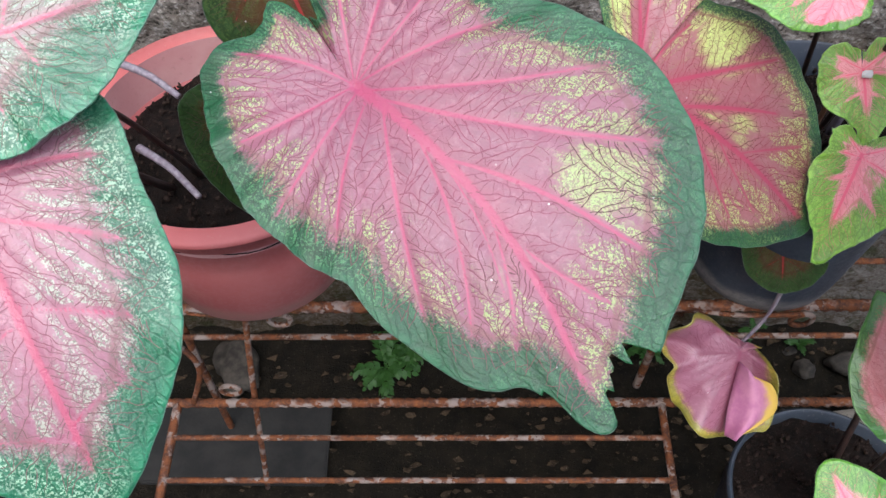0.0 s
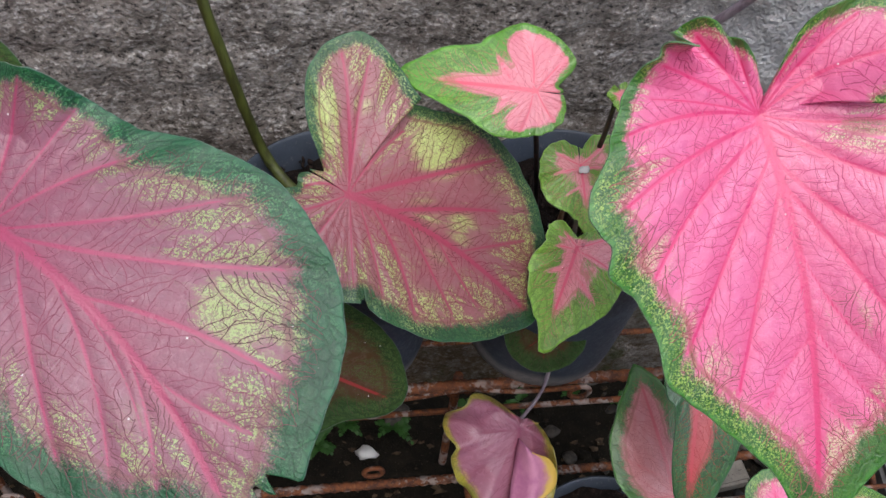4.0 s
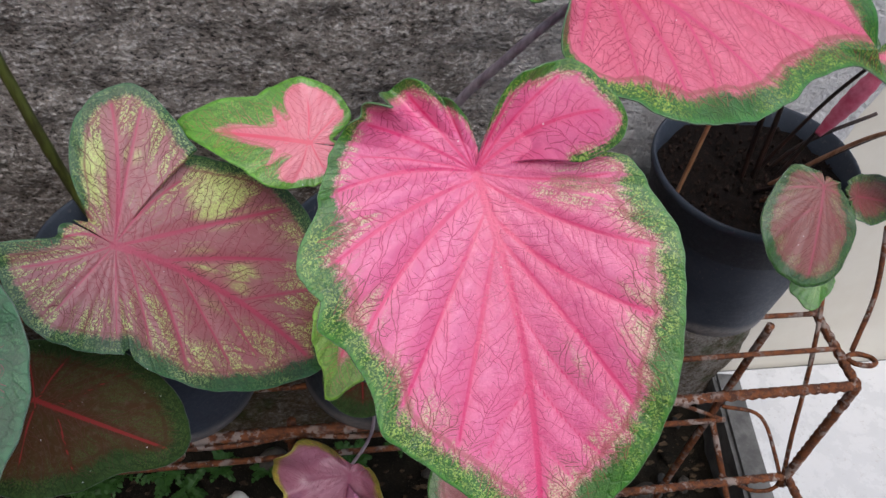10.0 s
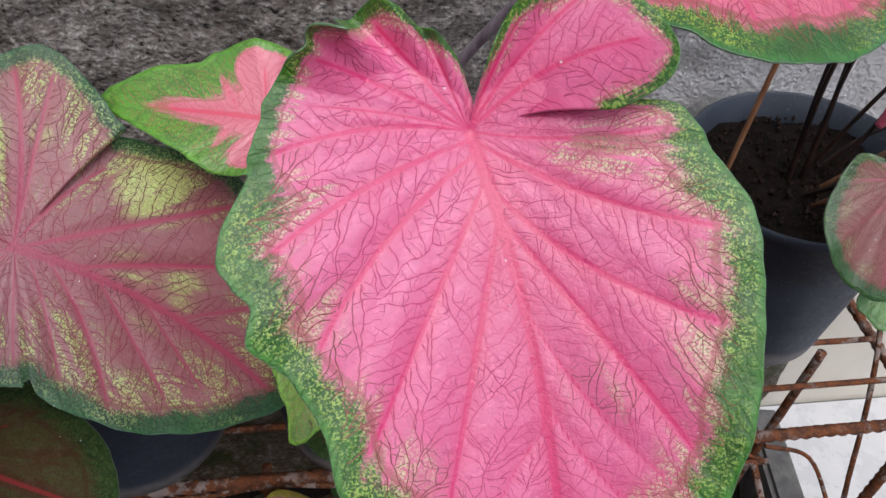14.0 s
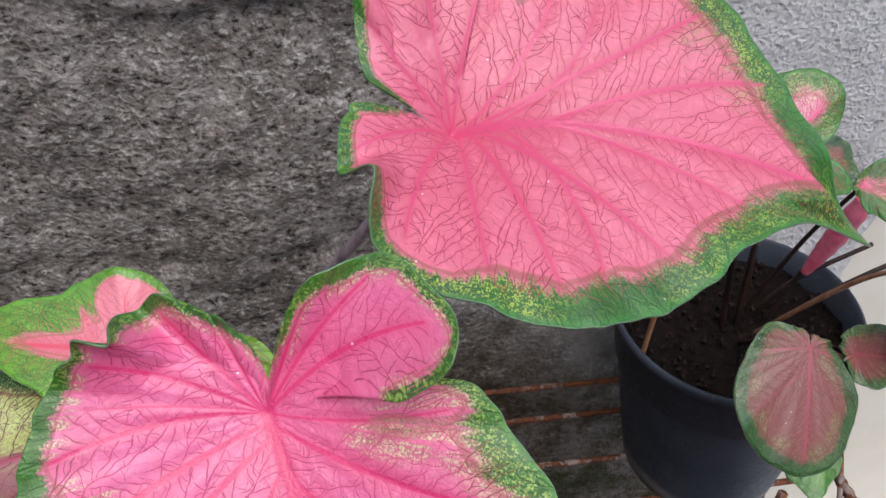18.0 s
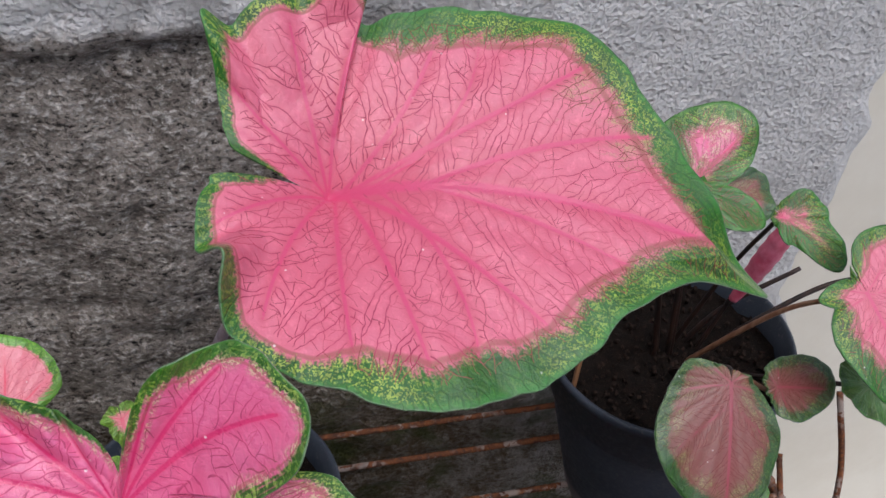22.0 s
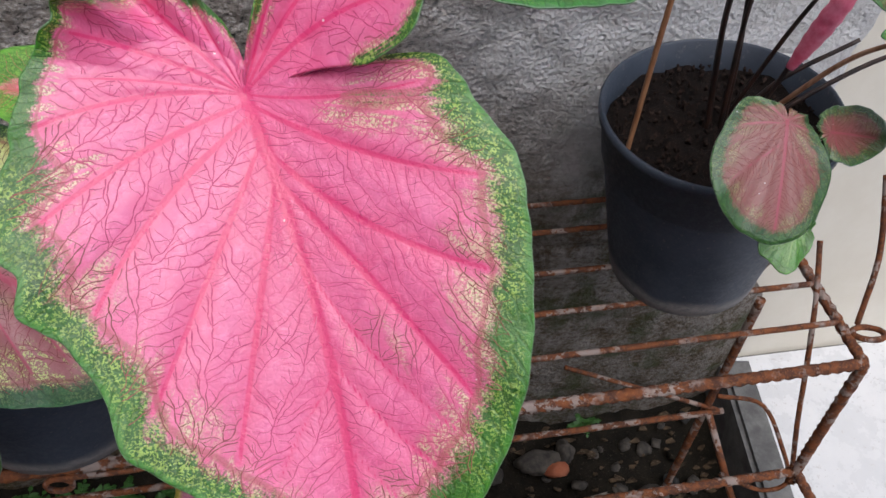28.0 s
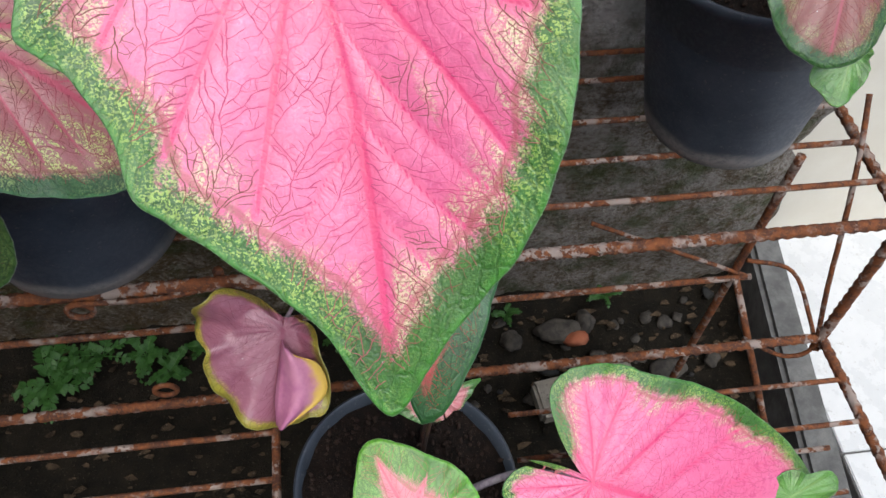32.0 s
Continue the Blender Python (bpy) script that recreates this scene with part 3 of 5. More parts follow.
def blade(name, normal, along, radii, ribs=(), shape=None, rings=40, steps=160, seed=0, curls=(), bites=(), cut=180, blots=(), folds=(), sinus=()):
    """The meshes of a heart-shaped leaf and of its fine veins. radii: the outline in mm round the stalk's joint, from the notch (-180 degrees) by the tip (0) and back;
    ribs: (angle, start along the midrib in mm, size, reach, bow); bites: (angle, half-width, depth); sinus: the same, where the edge itself runs in;
    shape: arch, cup, wave, droop, fold; curls: (angle, half-width, how far inside, lift, pull)."""
    s = dict(arch=0.0, cup=0.0, wave=0.002, waves=7, droop=0.0, side=0.0, quilt=0.0017, lobe=1.4, gap=2.2, tip=0.0, point=4.0, midbow=0.0, bowl=0.0, sink=0.0, narrow=76)
    s.update(shape or {})
    R = np.array(radii, float) / 1000
    shift = radians(cut - 180 if cut > 0 else cut + 180)
    n = len(R)
    th = np.linspace(-math.pi, math.pi, steps + 1) + shift
    x = (th + math.pi) / math.tau * n
    i = np.floor(x).astype(int)
    f = x - i
    g = [R[(i + k) % n] for k in (-1, 0, 1, 2)]
    r = 0.5 * (2 * g[1] + (g[2] - g[0]) * f + (2 * g[0] - 5 * g[1] + 4 * g[2] - g[3]) * f ** 2 + (3 * g[1] - g[0] - 3 * g[2] + g[3]) * f ** 3)
    r *= 1 + 0.003 * np.sin(th * 23 + seed) + 0.002 * np.sin(th * 53 + 2 * seed)
    for deg, half, deep in sinus:
        off = (np.degrees(th) - deg + 180) % 360 - 180
        r = r * (1 - deep * np.exp(-np.abs(off / half) ** 2.5))
    r *= 1 + s["tip"] * np.exp(-np.abs(np.degrees(th)) / s["point"])
    whole = r.copy()
    for deg, half, deep in bites:
        off = (np.degrees(th) - deg + 180) % 360 - 180
        jag = 1 + 0.25 * np.sin(th * 90 + seed) + 0.2 * np.sin(th * 163)
        r = r * (1 - deep * jag * np.exp(-(off / half) ** 6))
    gap = radians(s["gap"])
    th = (th - shift) * (math.pi - gap) / math.pi + shift
    rho = np.linspace(0.0, 1.0, rings + 1)[1:] ** 0.85
    a = np.outer(rho, r * np.sin(th))
    b = np.outer(rho, r * np.cos(th))
    a, b = (np.concatenate([[0.0], q.ravel()]) for q in (a, b))
    rr = np.concatenate([[0.0], np.repeat(rho, steps + 1)])
    tt = np.concatenate([[0.0], np.tile(th, rings)])
    # distance to the edge
    outline = KDTree(len(th))
    for q in range(len(th)):
        outline.insert((whole[q] * math.sin(th[q]), whole[q] * math.cos(th[q]), 0), q)
    outline.balance()
    md = np.array([outline.find((a[q], b[q], 0))[2] for q in range(len(a))])
    md = np.minimum(md, np.concatenate([[r.max()], np.outer(1 - rho, whole).ravel() + np.tile(whole - r, rings)]))
    # main ribs as polylines
    rng = np.random.default_rng(seed)
    tip = float(np.interp(0.0, th, r))
    u = np.linspace(0, 0.985, 60)
    lines = [(np.stack([s["midbow"] / 1000 * 4 * u * (1 - u), u * tip], 1), 0.0027)]
    for deg, start, size, *rest in ribs:
        e = radians(deg)
        ec = (e - th[0]) % math.tau + th[0]
        reach = rest[0] if rest else 0.86
        full = float(np.interp(ec, th, r))
        end = (min(reach / 1000, 0.93 * full) if reach > 2 else reach * full) * np.array([math.sin(e), math.cos(e)])
        us = start / 1000 / tip
        p0 = np.array([s["midbow"] / 1000 * 4 * us * (1 - us), start / 1000])
        d = end - p0
        if len(rest) > 1:
            mid = (p0 + end) / 2 + 2 * rest[1] * np.array([-d[1], d[0]])
        else:
            mid = (p0 + end) / 2 + np.array([0.0, -0.11]) * np.linalg.norm(d) * (1 if abs(deg) < 95 else -0.6)
        # leaves the midrib slowly, so that both run side by side at first
        mid = mid * 0.85 + 0.15 * (p0 + np.array([0.0, 0.45 * np.linalg.norm(d)])) if start > 8 else mid
        u = np.linspace(0, 1, 50)[:, None]
        lines.append(((1 - u) ** 2 * p0 + 2 * u * (1 - u) * mid + u ** 2 * end, 0.0019 * size))
    best, rib = np.full(a.shape, 9.0), np.full(a.shape, 12.0)
    scale = max(0.35, min(1.0, tip / 0.13))
    for li, (pl, w) in enumerate(lines):
        seg = np.hypot(*np.diff(pl, axis=0).T)
        arc = np.concatenate([[0], np.cumsum(seg)])
        d2 = (a[:, None] - pl[None, :, 0]) ** 2 + (b[:, None] - pl[None, :, 1]) ** 2
        j = d2.argmin(1)
        d = np.sqrt(d2[np.arange(len(a)), j])
        j1 = np.clip(j, 1, len(pl) - 1)
        tx, ty = (pl[j1] - pl[j1 - 1]).T
        cross = np.abs((a - pl[j, 0]) * ty - (b - pl[j, 1]) * tx) / np.maximum(np.hypot(tx, ty), 1e-9)
        inner = (j > 0) & (j < len(pl) - 1)
        d = np.where(inner, cross, d)
        ww = w * scale * (1 - 0.62 * arc[j] / arc[-1]) * (1.0 if li == 0 else np.minimum(1.0, 0.40 + arc[j] / (0.045 * scale)))
        rib = np.minimum(rib, d / ww)
        best = np.minimum(best, d)
    table = np.array([np.interp((q - th[0]) % math.tau + th[0], th, r) for q in np.linspace(-math.pi, math.pi, 720, endpoint=False)])
    veins = grow_veins(lines, table, outline, seed, scale, 0.0085 * scale, tip > 0.09)
    firm = [(q, 1.0 - 0.5 * j / len(pl)) for pl, level in veins if level == 1 for j, q in enumerate(pl)]
    sec = np.zeros_like(a)
    if firm:
        tree = KDTree(len(firm))
        for qi, (q, _) in enumerate(firm):
            tree.insert((q[0], q[1], 0), qi)
        tree.balance()
        for vi in range(len(a)):
            _, qi, qd = tree.find((a[vi], b[vi], 0))
            sec[vi] = math.exp(-(qd / (0.0007 * scale + 0.0002)) ** 2) * firm[qi][1] * 0.7
    # the blade swells between the veins
    grow = np.clip(np.hypot(a, b) / (0.05 * scale), 0.1, 1)
    h = -s["quilt"] * scale * 0.60 * np.exp(-best / (0.0055 * scale)) * grow - s["quilt"] * scale * 0.03 * sec * grow
    h += s["quilt"] * 0.07 * np.sin(a * 320 / scale + 1.5 * np.sin(b * 160 / scale)) * np.sin(b * 290 / scale + 1.5 * np.sin(a * 190 / scale + seed)) * (1 - np.exp(-best / (0.006 * scale)))
    h += -s["arch"] * np.where(b > 0, b, 0.35 * b) ** 2 + s["cup"] * a ** 2 + s["side"] * a
    h += s["bowl"] * a ** 2 / (1 + (a / 0.07) ** 2) + s["sink"] * (1 - np.exp(-np.hypot(a, b) / 0.030))
    h += -s["droop"] * rr ** 4
    ph = rng.uniform(0, 6.28, 3)
    h += s["wave"] * rr ** 3 * (np.sin(s["waves"] * tt + ph[0]) + 0.6 * np.sin((s["waves"] * 1.7) * tt + ph[1]))
    h += 0.0003 * rr * np.sin(29 * tt + ph[2])
    a0, b0 = a.copy(), b.copy()
    for deg, half, start, lift, pull in curls:
        off = (np.degrees(tt) - deg + 180) % 360 - 180
        k = np.clip((rr - start) / (1 - start), 0, 1) * np.exp(-(off / half) ** 2)
        h += lift * k
        shrink = 1 - pull * k * k
        a, b = a * shrink, b * shrink
    for deg, over, spread, start, lift in folds:
        # the lobe lies over the blade beside it, with a crease between
        off = ((np.degrees(tt) - deg + 180) % 360 - 180) * math.copysign(1, deg)
        lobe = np.clip(off / 5.0 + 0.5, 0, 1)
        lobe = lobe * lobe * (3 - 2 * lobe)
        k = np.clip((rr - start) / (1 - start), 0, 1) ** 0.8
        turn = radians(over) * lobe * np.exp(-np.maximum(off, 0) / spread) * k * -math.copysign(1, deg)
        a, b = a * np.cos(turn) + b * np.sin(turn), b * np.cos(turn) - a * np.sin(turn)
        h += lift * k * (lobe * np.exp(-np.maximum(off, 0) / (1.6 * spread)) - 0.45 * (1 - lobe) * np.exp(np.minimum(off, 0) / spread))
    N = Vector(normal).normalized()
    V = (Vector(along) - N * N.dot(Vector(along))).normalized()
    U = V.cross(N)
    verts = np.outer(a, U) + np.outer(b, V) + np.outer(h, N)
    faces = [(0, 1 + q, 2 + q) for q in range(steps)]
    for k in range(rings - 1):
        o0, o1 = 1 + k * (steps + 1), 1 + (k + 1) * (steps + 1)
        faces += [(o0 + q, o1 + q, o1 + q + 1, o0 + q + 1) for q in range(steps)]
    me = mesh_of(name, verts.tolist(), faces)
    if me.polygons[len(me.polygons) // 2].normal.dot(N) < 0:
        me.flip_normals()
    blot = np.zeros_like(a)
    for bx, by, size, power in blots:
        blot = np.maximum(blot, power * np.exp(-((a0 - bx / 1000) ** 2 + (b0 - by / 1000) ** 2) / (size / 1000) ** 2))
    far = np.abs(np.degrees(tt))
    near = np.hypot(a0, b0)
    wide = 0.03 * scale * np.exp(-(near / (0.018 * scale)) ** 2) + md * (1 + (s["lobe"] - 1) * (np.clip((far - s["narrow"]) / 22, 0, 1) + np.clip((far - 140) / 30, 0, 1)))
    for deg, half, deep in sinus:
        off = (np.degrees(tt) - deg + 180) % 360 - 180
        wide = wide * (1 + 2.2 * np.exp(-(off / (2.2 * half)) ** 2))
    for key, data in (("rib", rib), ("blot", blot), ("md", wide), ("sec", sec)):
        me.attributes.new(key, "FLOAT", "POINT").data.foreach_set("value", data.astype(np.float32))
    me.attributes.new("rim", "FLOAT_VECTOR", "POINT").data.foreach_set("vector", np.stack([tt * float(r.mean()), md, 0 * a], 1).astype(np.float32).ravel())
    me.attributes.new("lp", "FLOAT_VECTOR", "POINT").data.foreach_set("vector", np.stack([a0 + seed * 0.37, b0 + seed * 0.11, 0 * a], 1).astype(np.float32).ravel())
    # fine veins: low ridges on the blade
    grid = np.concatenate([np.repeat(verts[:1], steps + 1, 0)[None], verts[1:].reshape(rings, steps + 1, 3)])
    up = np.cross(np.gradient(grid, axis=1), np.gradient(grid, axis=0))
    up /= np.maximum(np.linalg.norm(up, axis=2, keepdims=True), 1e-12)
    up *= np.sign((up @ np.array(N)).mean())
    up[0] = np.array(N)
    edge, patch = (np.concatenate([np.full((1, steps + 1), q[0]), q[1:].reshape(rings, steps + 1)]) for q in (wide, blot))

    def lay(p, lift):
        e = (np.arctan2(p[:, 0], p[:, 1]) - th[0]) % math.tau
        q = np.clip(e / (th[-1] - th[0]) * steps, 0, steps - 1e-6)
        rn = np.hypot(p[:, 0], p[:, 1]) / np.interp(e + th[0], th, r)
        k = np.clip(np.clip(rn, 0, 1) ** (1 / 0.85) * rings, 0, rings - 1e-6)
        k0, q0 = k.astype(int), q.astype(int)
        fk, fq = (k - k0)[:, None], (q - q0)[:, None]

        def at(field):
            return (field[k0, q0] * (1 - fq) + field[k0, q0 + 1] * fq) * (1 - fk) + (field[k0 + 1, q0] * (1 - fq) + field[k0 + 1, q0 + 1] * fq) * fk

        return at(grid) + lift * at(up), at(edge[:, :, None])[:, 0], at(patch[:, :, None])[:, 0]

    vv, vf, ve, vl, vp = [], [], [], [], []
    for pl, level in veins:
        t2 = np.gradient(pl, axis=0)
        t2 /= np.maximum(np.hypot(*t2.T), 1e-9)[:, None]
        w0, w1 = VEIN_WIDTH[level]
        half = np.linspace(w0, w1, len(pl)) * (0.55 + 0.45 * scale) * (1 + 0.25 * np.sin(np.arange(len(pl)) * 1.1 + len(vv)))
        half[-1] *= 0.3
        side = np.stack([-t2[:, 1], t2[:, 0]], 1) * half[:, None]
        base = sum(len(q) for q in vv)
        (p0, e0, b1), (p1, _, _), (p2, _, _) = lay(pl - side, 0.00002), lay(pl, 0.00016), lay(pl + side, 0.00002)
        vp.append(np.repeat(b1, 3))
        vv.append(np.stack([p0, p1, p2], 1).reshape(-1, 3))
        ve.append(np.repeat(e0, 3))
        vl.append(np.full(3 * len(pl), float(level)))
        for k in range(len(pl) - 1):
            o = base + 3 * k
            vf += [(o, o + 1, o + 4, o + 3), (o + 1, o + 2, o + 5, o + 4)]
    net = None
    if vv:
        net = mesh_of("venation", np.concatenate(vv).tolist(), vf)
        if net.polygons[0].normal.dot(N) < 0:
            net.flip_normals()
        net.attributes.new("md", "FLOAT", "POINT").data.foreach_set("value", np.concatenate(ve).astype(np.float32))
        net.attributes.new("blot", "FLOAT", "POINT").data.foreach_set("value", np.concatenate(vp).astype(np.float32))
        net.attributes.new("level", "FLOAT", "POINT").data.foreach_set("value", np.concatenate(vl).astype(np.float32))
    return me, net


RIBS_FULL = [(32, 45, 0.8), (-32, 40, 0.8), (20, 85, 0.65), (-21, 80, 0.65), (52, 12, 0.95), (-50, 10, 0.95), (84, 0, 0.9), (-82, 0, 0.9), (112, 0, 0.75), (-112, 0, 0.75), (140, 0, 0.85), (-140, 0, 0.85), (160, 0, 0.5), (-160, 0, 0.5)]
RIBS_FEW = [(40, 12, 0.7), (-40, 12, 0.7), (75, 2, 0.7), (-75, 2, 0.7), (125, 0, 0.7), (-125, 0, 0.7)]


def leaf(origin, normal, along, radii, material, label, stalk=None, stalk_material=None, ribs=RIBS_FEW, rings=22, steps=110, seed=1, shape=None, curls=(), bites=(), cut=180, blots=(), folds=(), sinus=(), width=0.0):
    """A leaf with its blade and stalk; the thing stands at the joint of both."""
    width = width or (0.0030 if max(radii) > 95 else 0.0019)
    th = tagged(new("caladium_leaf"), label, "leaf", group="caladium leaves")
    th.location = origin
    sheet, net = blade("blade", normal, along, radii, ribs=ribs, rings=rings, steps=steps, seed=seed, shape=shape, curls=curls, bites=bites, cut=cut, blots=blots, folds=folds, sinus=sinus)
    ob = part("blade", sheet, material, th)
    if net:
        part("venation", net, VEINS[material.name], ob, "fine dark branching veins")
    mod = ob.modifiers.new("thickness", "SOLIDIFY")
    mod.thickness, mod.offset = 0.0007, -1.0
    if stalk:
        pts = [Vector((0, 0, 0)) - Vector(normal).normalized() * 0.009] + [Vector(q) - Vector(origin) for q in stalk]
        part("stalk", tube(pts, width * 0.75, width, n=20, sides=8), stalk_material or STEM_DARK, th)
    return th


# ---- the caladium leaves ----
leaf((-0.0314, 0.2157, 0.7933), (-0.004, -0.529, 0.848), (0.572, -0.697, -0.432), [28, 25, 39, 42, 44, 48, 51, 53, 55, 56, 57, 58, 57, 55, 54, 55, 56, 57, 59, 62, 69, 77, 85, 94, 102, 109, 115, 121, 126, 130, 132, 134, 136, 139, 144, 148, 148, 123, 119, 111, 100, 91, 82, 72, 69, 67, 65, 63, 61, 60, 59, 58, 56, 55, 54, 54, 54, 53, 53, 53, 53, 53, 53, 51, 49, 45, 40, 39, 39, 41, 42, 37], LEAF_DUSK,
     "big dusky pink caladium leaf with torn tip and teal green edge", stalk=[(-0.06,0.30,0.70),(-0.10,0.37,0.56)], stalk_material=STEM_DARK, seed=1, ribs=[(-44, 7, 0.67, 0.92, -0.03), (-24, 40, 0.7, 0.92, 0.08), (-59, 3, 0.55, 0.88, -0.03), (-76, 0, 0.44, 0.9, 0.04), (-127, 0, 0.52, 0.93, 0.01), (-106, 0, 0.37, 0.9, 0), (-14, 75, 0.52, 117, -0.02), (138, 0, 0.52, 0.85, -0.07), (96, 0, 0.52, 0.85, 0.02), (64, 2, 0.48, 0.88, -0.01), (40, 6, 0.44, 0.85, -0.05), (18, 12, 0.55, 0.85, -0.04), (11, 26, 0.52, 0.87, 0.06), (4, 64, 0.41, 0.87, 0.03), (0, 31, 0.3, 92, 0.07), (-155, 0, 0.37, 0.85, 0)], rings=120, steps=640, curls=[(-125, 12, 0.55, 0.014, 0.1), (-170, 10, 0.5, 0.006, 0)], blots=[(-51, 77, 18.7, 1.0), (-65, 68, 11.9, 0.6), (-67, 21, 18.7, 0.55), (-56, 93, 15.299999999999999, 0.7), (-4, 85, 18.7, 0.5)], bites=[(-8.0, 4.4, 0.085), (2.8, 1.0, 0.04)], shape=dict(midbow=-13, arch=0.0, cup=0.0, bowl=0.8, sink=0.009, droop=0.002, wave=0.001, quilt=0.0017, lobe=2.0, gap=0.6))
leaf((0.0963, 0.2997, 0.7117), (0.385, -0.511, 0.769), (0.784, -0.258, -0.564), [23, 20, 17, 19, 27, 38, 48, 57, 66, 73, 79, 82, 85, 84, 80, 76, 73, 68, 66, 66, 70, 74, 80, 87, 94, 100, 104, 109, 113, 117, 121, 126, 128, 129, 130, 131, 132, 124, 116, 108, 100, 93, 85, 77, 71, 65, 59, 56, 55, 55, 55, 55, 55, 55, 56, 56, 56, 56, 55, 55, 54, 54, 54, 54, 54, 54, 52, 31, 27, 27, 27, 26], LEAF_VEINED,
     "dark pink caladium leaf with lime patches and folded lobe", stalk=[(0.095,0.35,0.66),(0.095,0.39,0.575)], stalk_material=STEM_DARK, seed=2, ribs=[(-28, 23, 1, 92, 0.04), (-46, 1, 0.95, 0.88, 0), (-20, 70, 0.6, 112, 0.03), (-78, 0, 0.5, 50, 0.05), (-123, 0, 0.9, 0.9, -0.04), (-112, 0, 0.6, 0.88, 0), (133, 0, 0.55, 0.8, 0.04), (98, 0, 0.4, 0.75, 0), (57, 1, 0.4, 0.85, -0.01), (40, 5, 0.35, 0.8, 0.02), (29, 12, 0.55, 0.85, 0.04), (15, 33, 0.5, 0.8, -0.02), (7, 54, 0.4, 0.8, -0.03), (157, 0, 0.5, 0.85, -0.15)], rings=120, steps=640, curls=[(-110, 14, 0.5, 0.008, 0)], blots=[(-31, -35, 15, 1.0), (-17, -26, 12, 0.9), (-53, 32, 22, 1.0), (-14, 43, 20, 0.6), (-22, 65, 18, 0.65), (0, 59, 18, 0.5), (-45, -17, 10, 0.6), (31, 38, 30, 0.35), (29, 61, 22, 0.35)], folds=[(-88, 9, 7, 0.25, 0.009)], bites=[(52, 2, 0.06)], shape=dict(midbow=-9, arch=0.0, cup=0.0, bowl=0.3, droop=0.002, wave=0.0012, quilt=0.0017, lobe=1.3))
leaf((0.2591, 0.2464, 0.8096), (-0.107, -0.696, 0.710), (0.132, -0.718, -0.684), [21, 16, 12, 10, 9, 32, 41, 45, 51, 57, 59, 60, 60, 61, 61, 60, 60, 60, 61, 63, 67, 71, 77, 84, 89, 93, 98, 104, 111, 118, 126, 134, 141, 148, 155, 164, 174, 149, 136, 128, 122, 117, 112, 100, 94, 90, 90, 90, 82, 83, 83, 79, 73, 67, 65, 63, 61, 60, 58, 57, 57, 57, 58, 53, 50, 49, 47, 43, 38, 33, 29, 25], LEAF_PINK,
     "large bright pink caladium leaf with flecked green edge", stalk=[(0.262,0.31,0.74),(0.262,0.38,0.575)], stalk_material=STEM_DARK, seed=3, ribs=[(-58, 3, 0.8, 0.85, -0.05), (-42, 18, 1, 0.86, -0.05), (-25, 28, 1.05, 0.88, 0.03), (90, 0, 0.75, 0.9, -0.07), (66, 3, 0.85, 0.86, -0.05), (44, 7, 0.9, 0.86, -0.06), (27, 15, 0.8, 0.86, -0.02), (13, 27, 0.95, 0.86, -0.01), (-15, 83, 0.5, 0.88, -0.04), (-20, 54, 0.4, 0.87, -0.04), (7, 92, 0.5, 0.83, -0.07), (-9, 113, 0.4, 0.88, 0), (-112, 0, 0.75, 0.86, 0.06), (-132, 0, 0.6, 0.85, 0.04), (-148, 0, 0.45, 0.8, 0.02), (-80, 0, 0.5, 0.8, -0.05), (146, 0, 0.6, 0.85, 0), (164, 0, 0.4, 0.7, 0), (120, 0, 0.75, 0.87, -0.04), (105, 0, 0.4, 0.8, -0.03)], cut=-160, rings=120, steps=640, curls=[(-150, 10, 0.3, 0.008, 0), (-104, 5, 0.45, 0.006, 0.05), (131, 5, 0.55, 0.018, 0.26), (122, 7, 0.6, 0.008, 0.1), (154, 8, 0.4, 0.006, 0), (142, 6, 0.4, -0.006, 0.02), (170, 8, 0.4, 0.005, 0), (162, 4, 0.4, -0.004, 0.03)], blots=[(-66, 61, 22, 0.75), (-61, 77, 20, 0.8), (-62, 28, 14, 0.7), (57, 49, 20, 0.7), (60, -2, 20, 0.55), (-29, 86, 14, 0.55), (-20, 139, 22, 0.75), (-23, 80, 14, 0.5), (37, 100, 24, 0.6), (-59, 15, 14, 0.5)], sinus=[(-96, 5.5, 0.42)], folds=[(-96, 15, 14, 0.42, 0.013)], shape=dict(midbow=-8, arch=0.0, cup=0.0, bowl=5.6, sink=0.008, droop=0.001, wave=0.0010, quilt=0.0015, lobe=3.0, tip=0.02, gap=1.0))
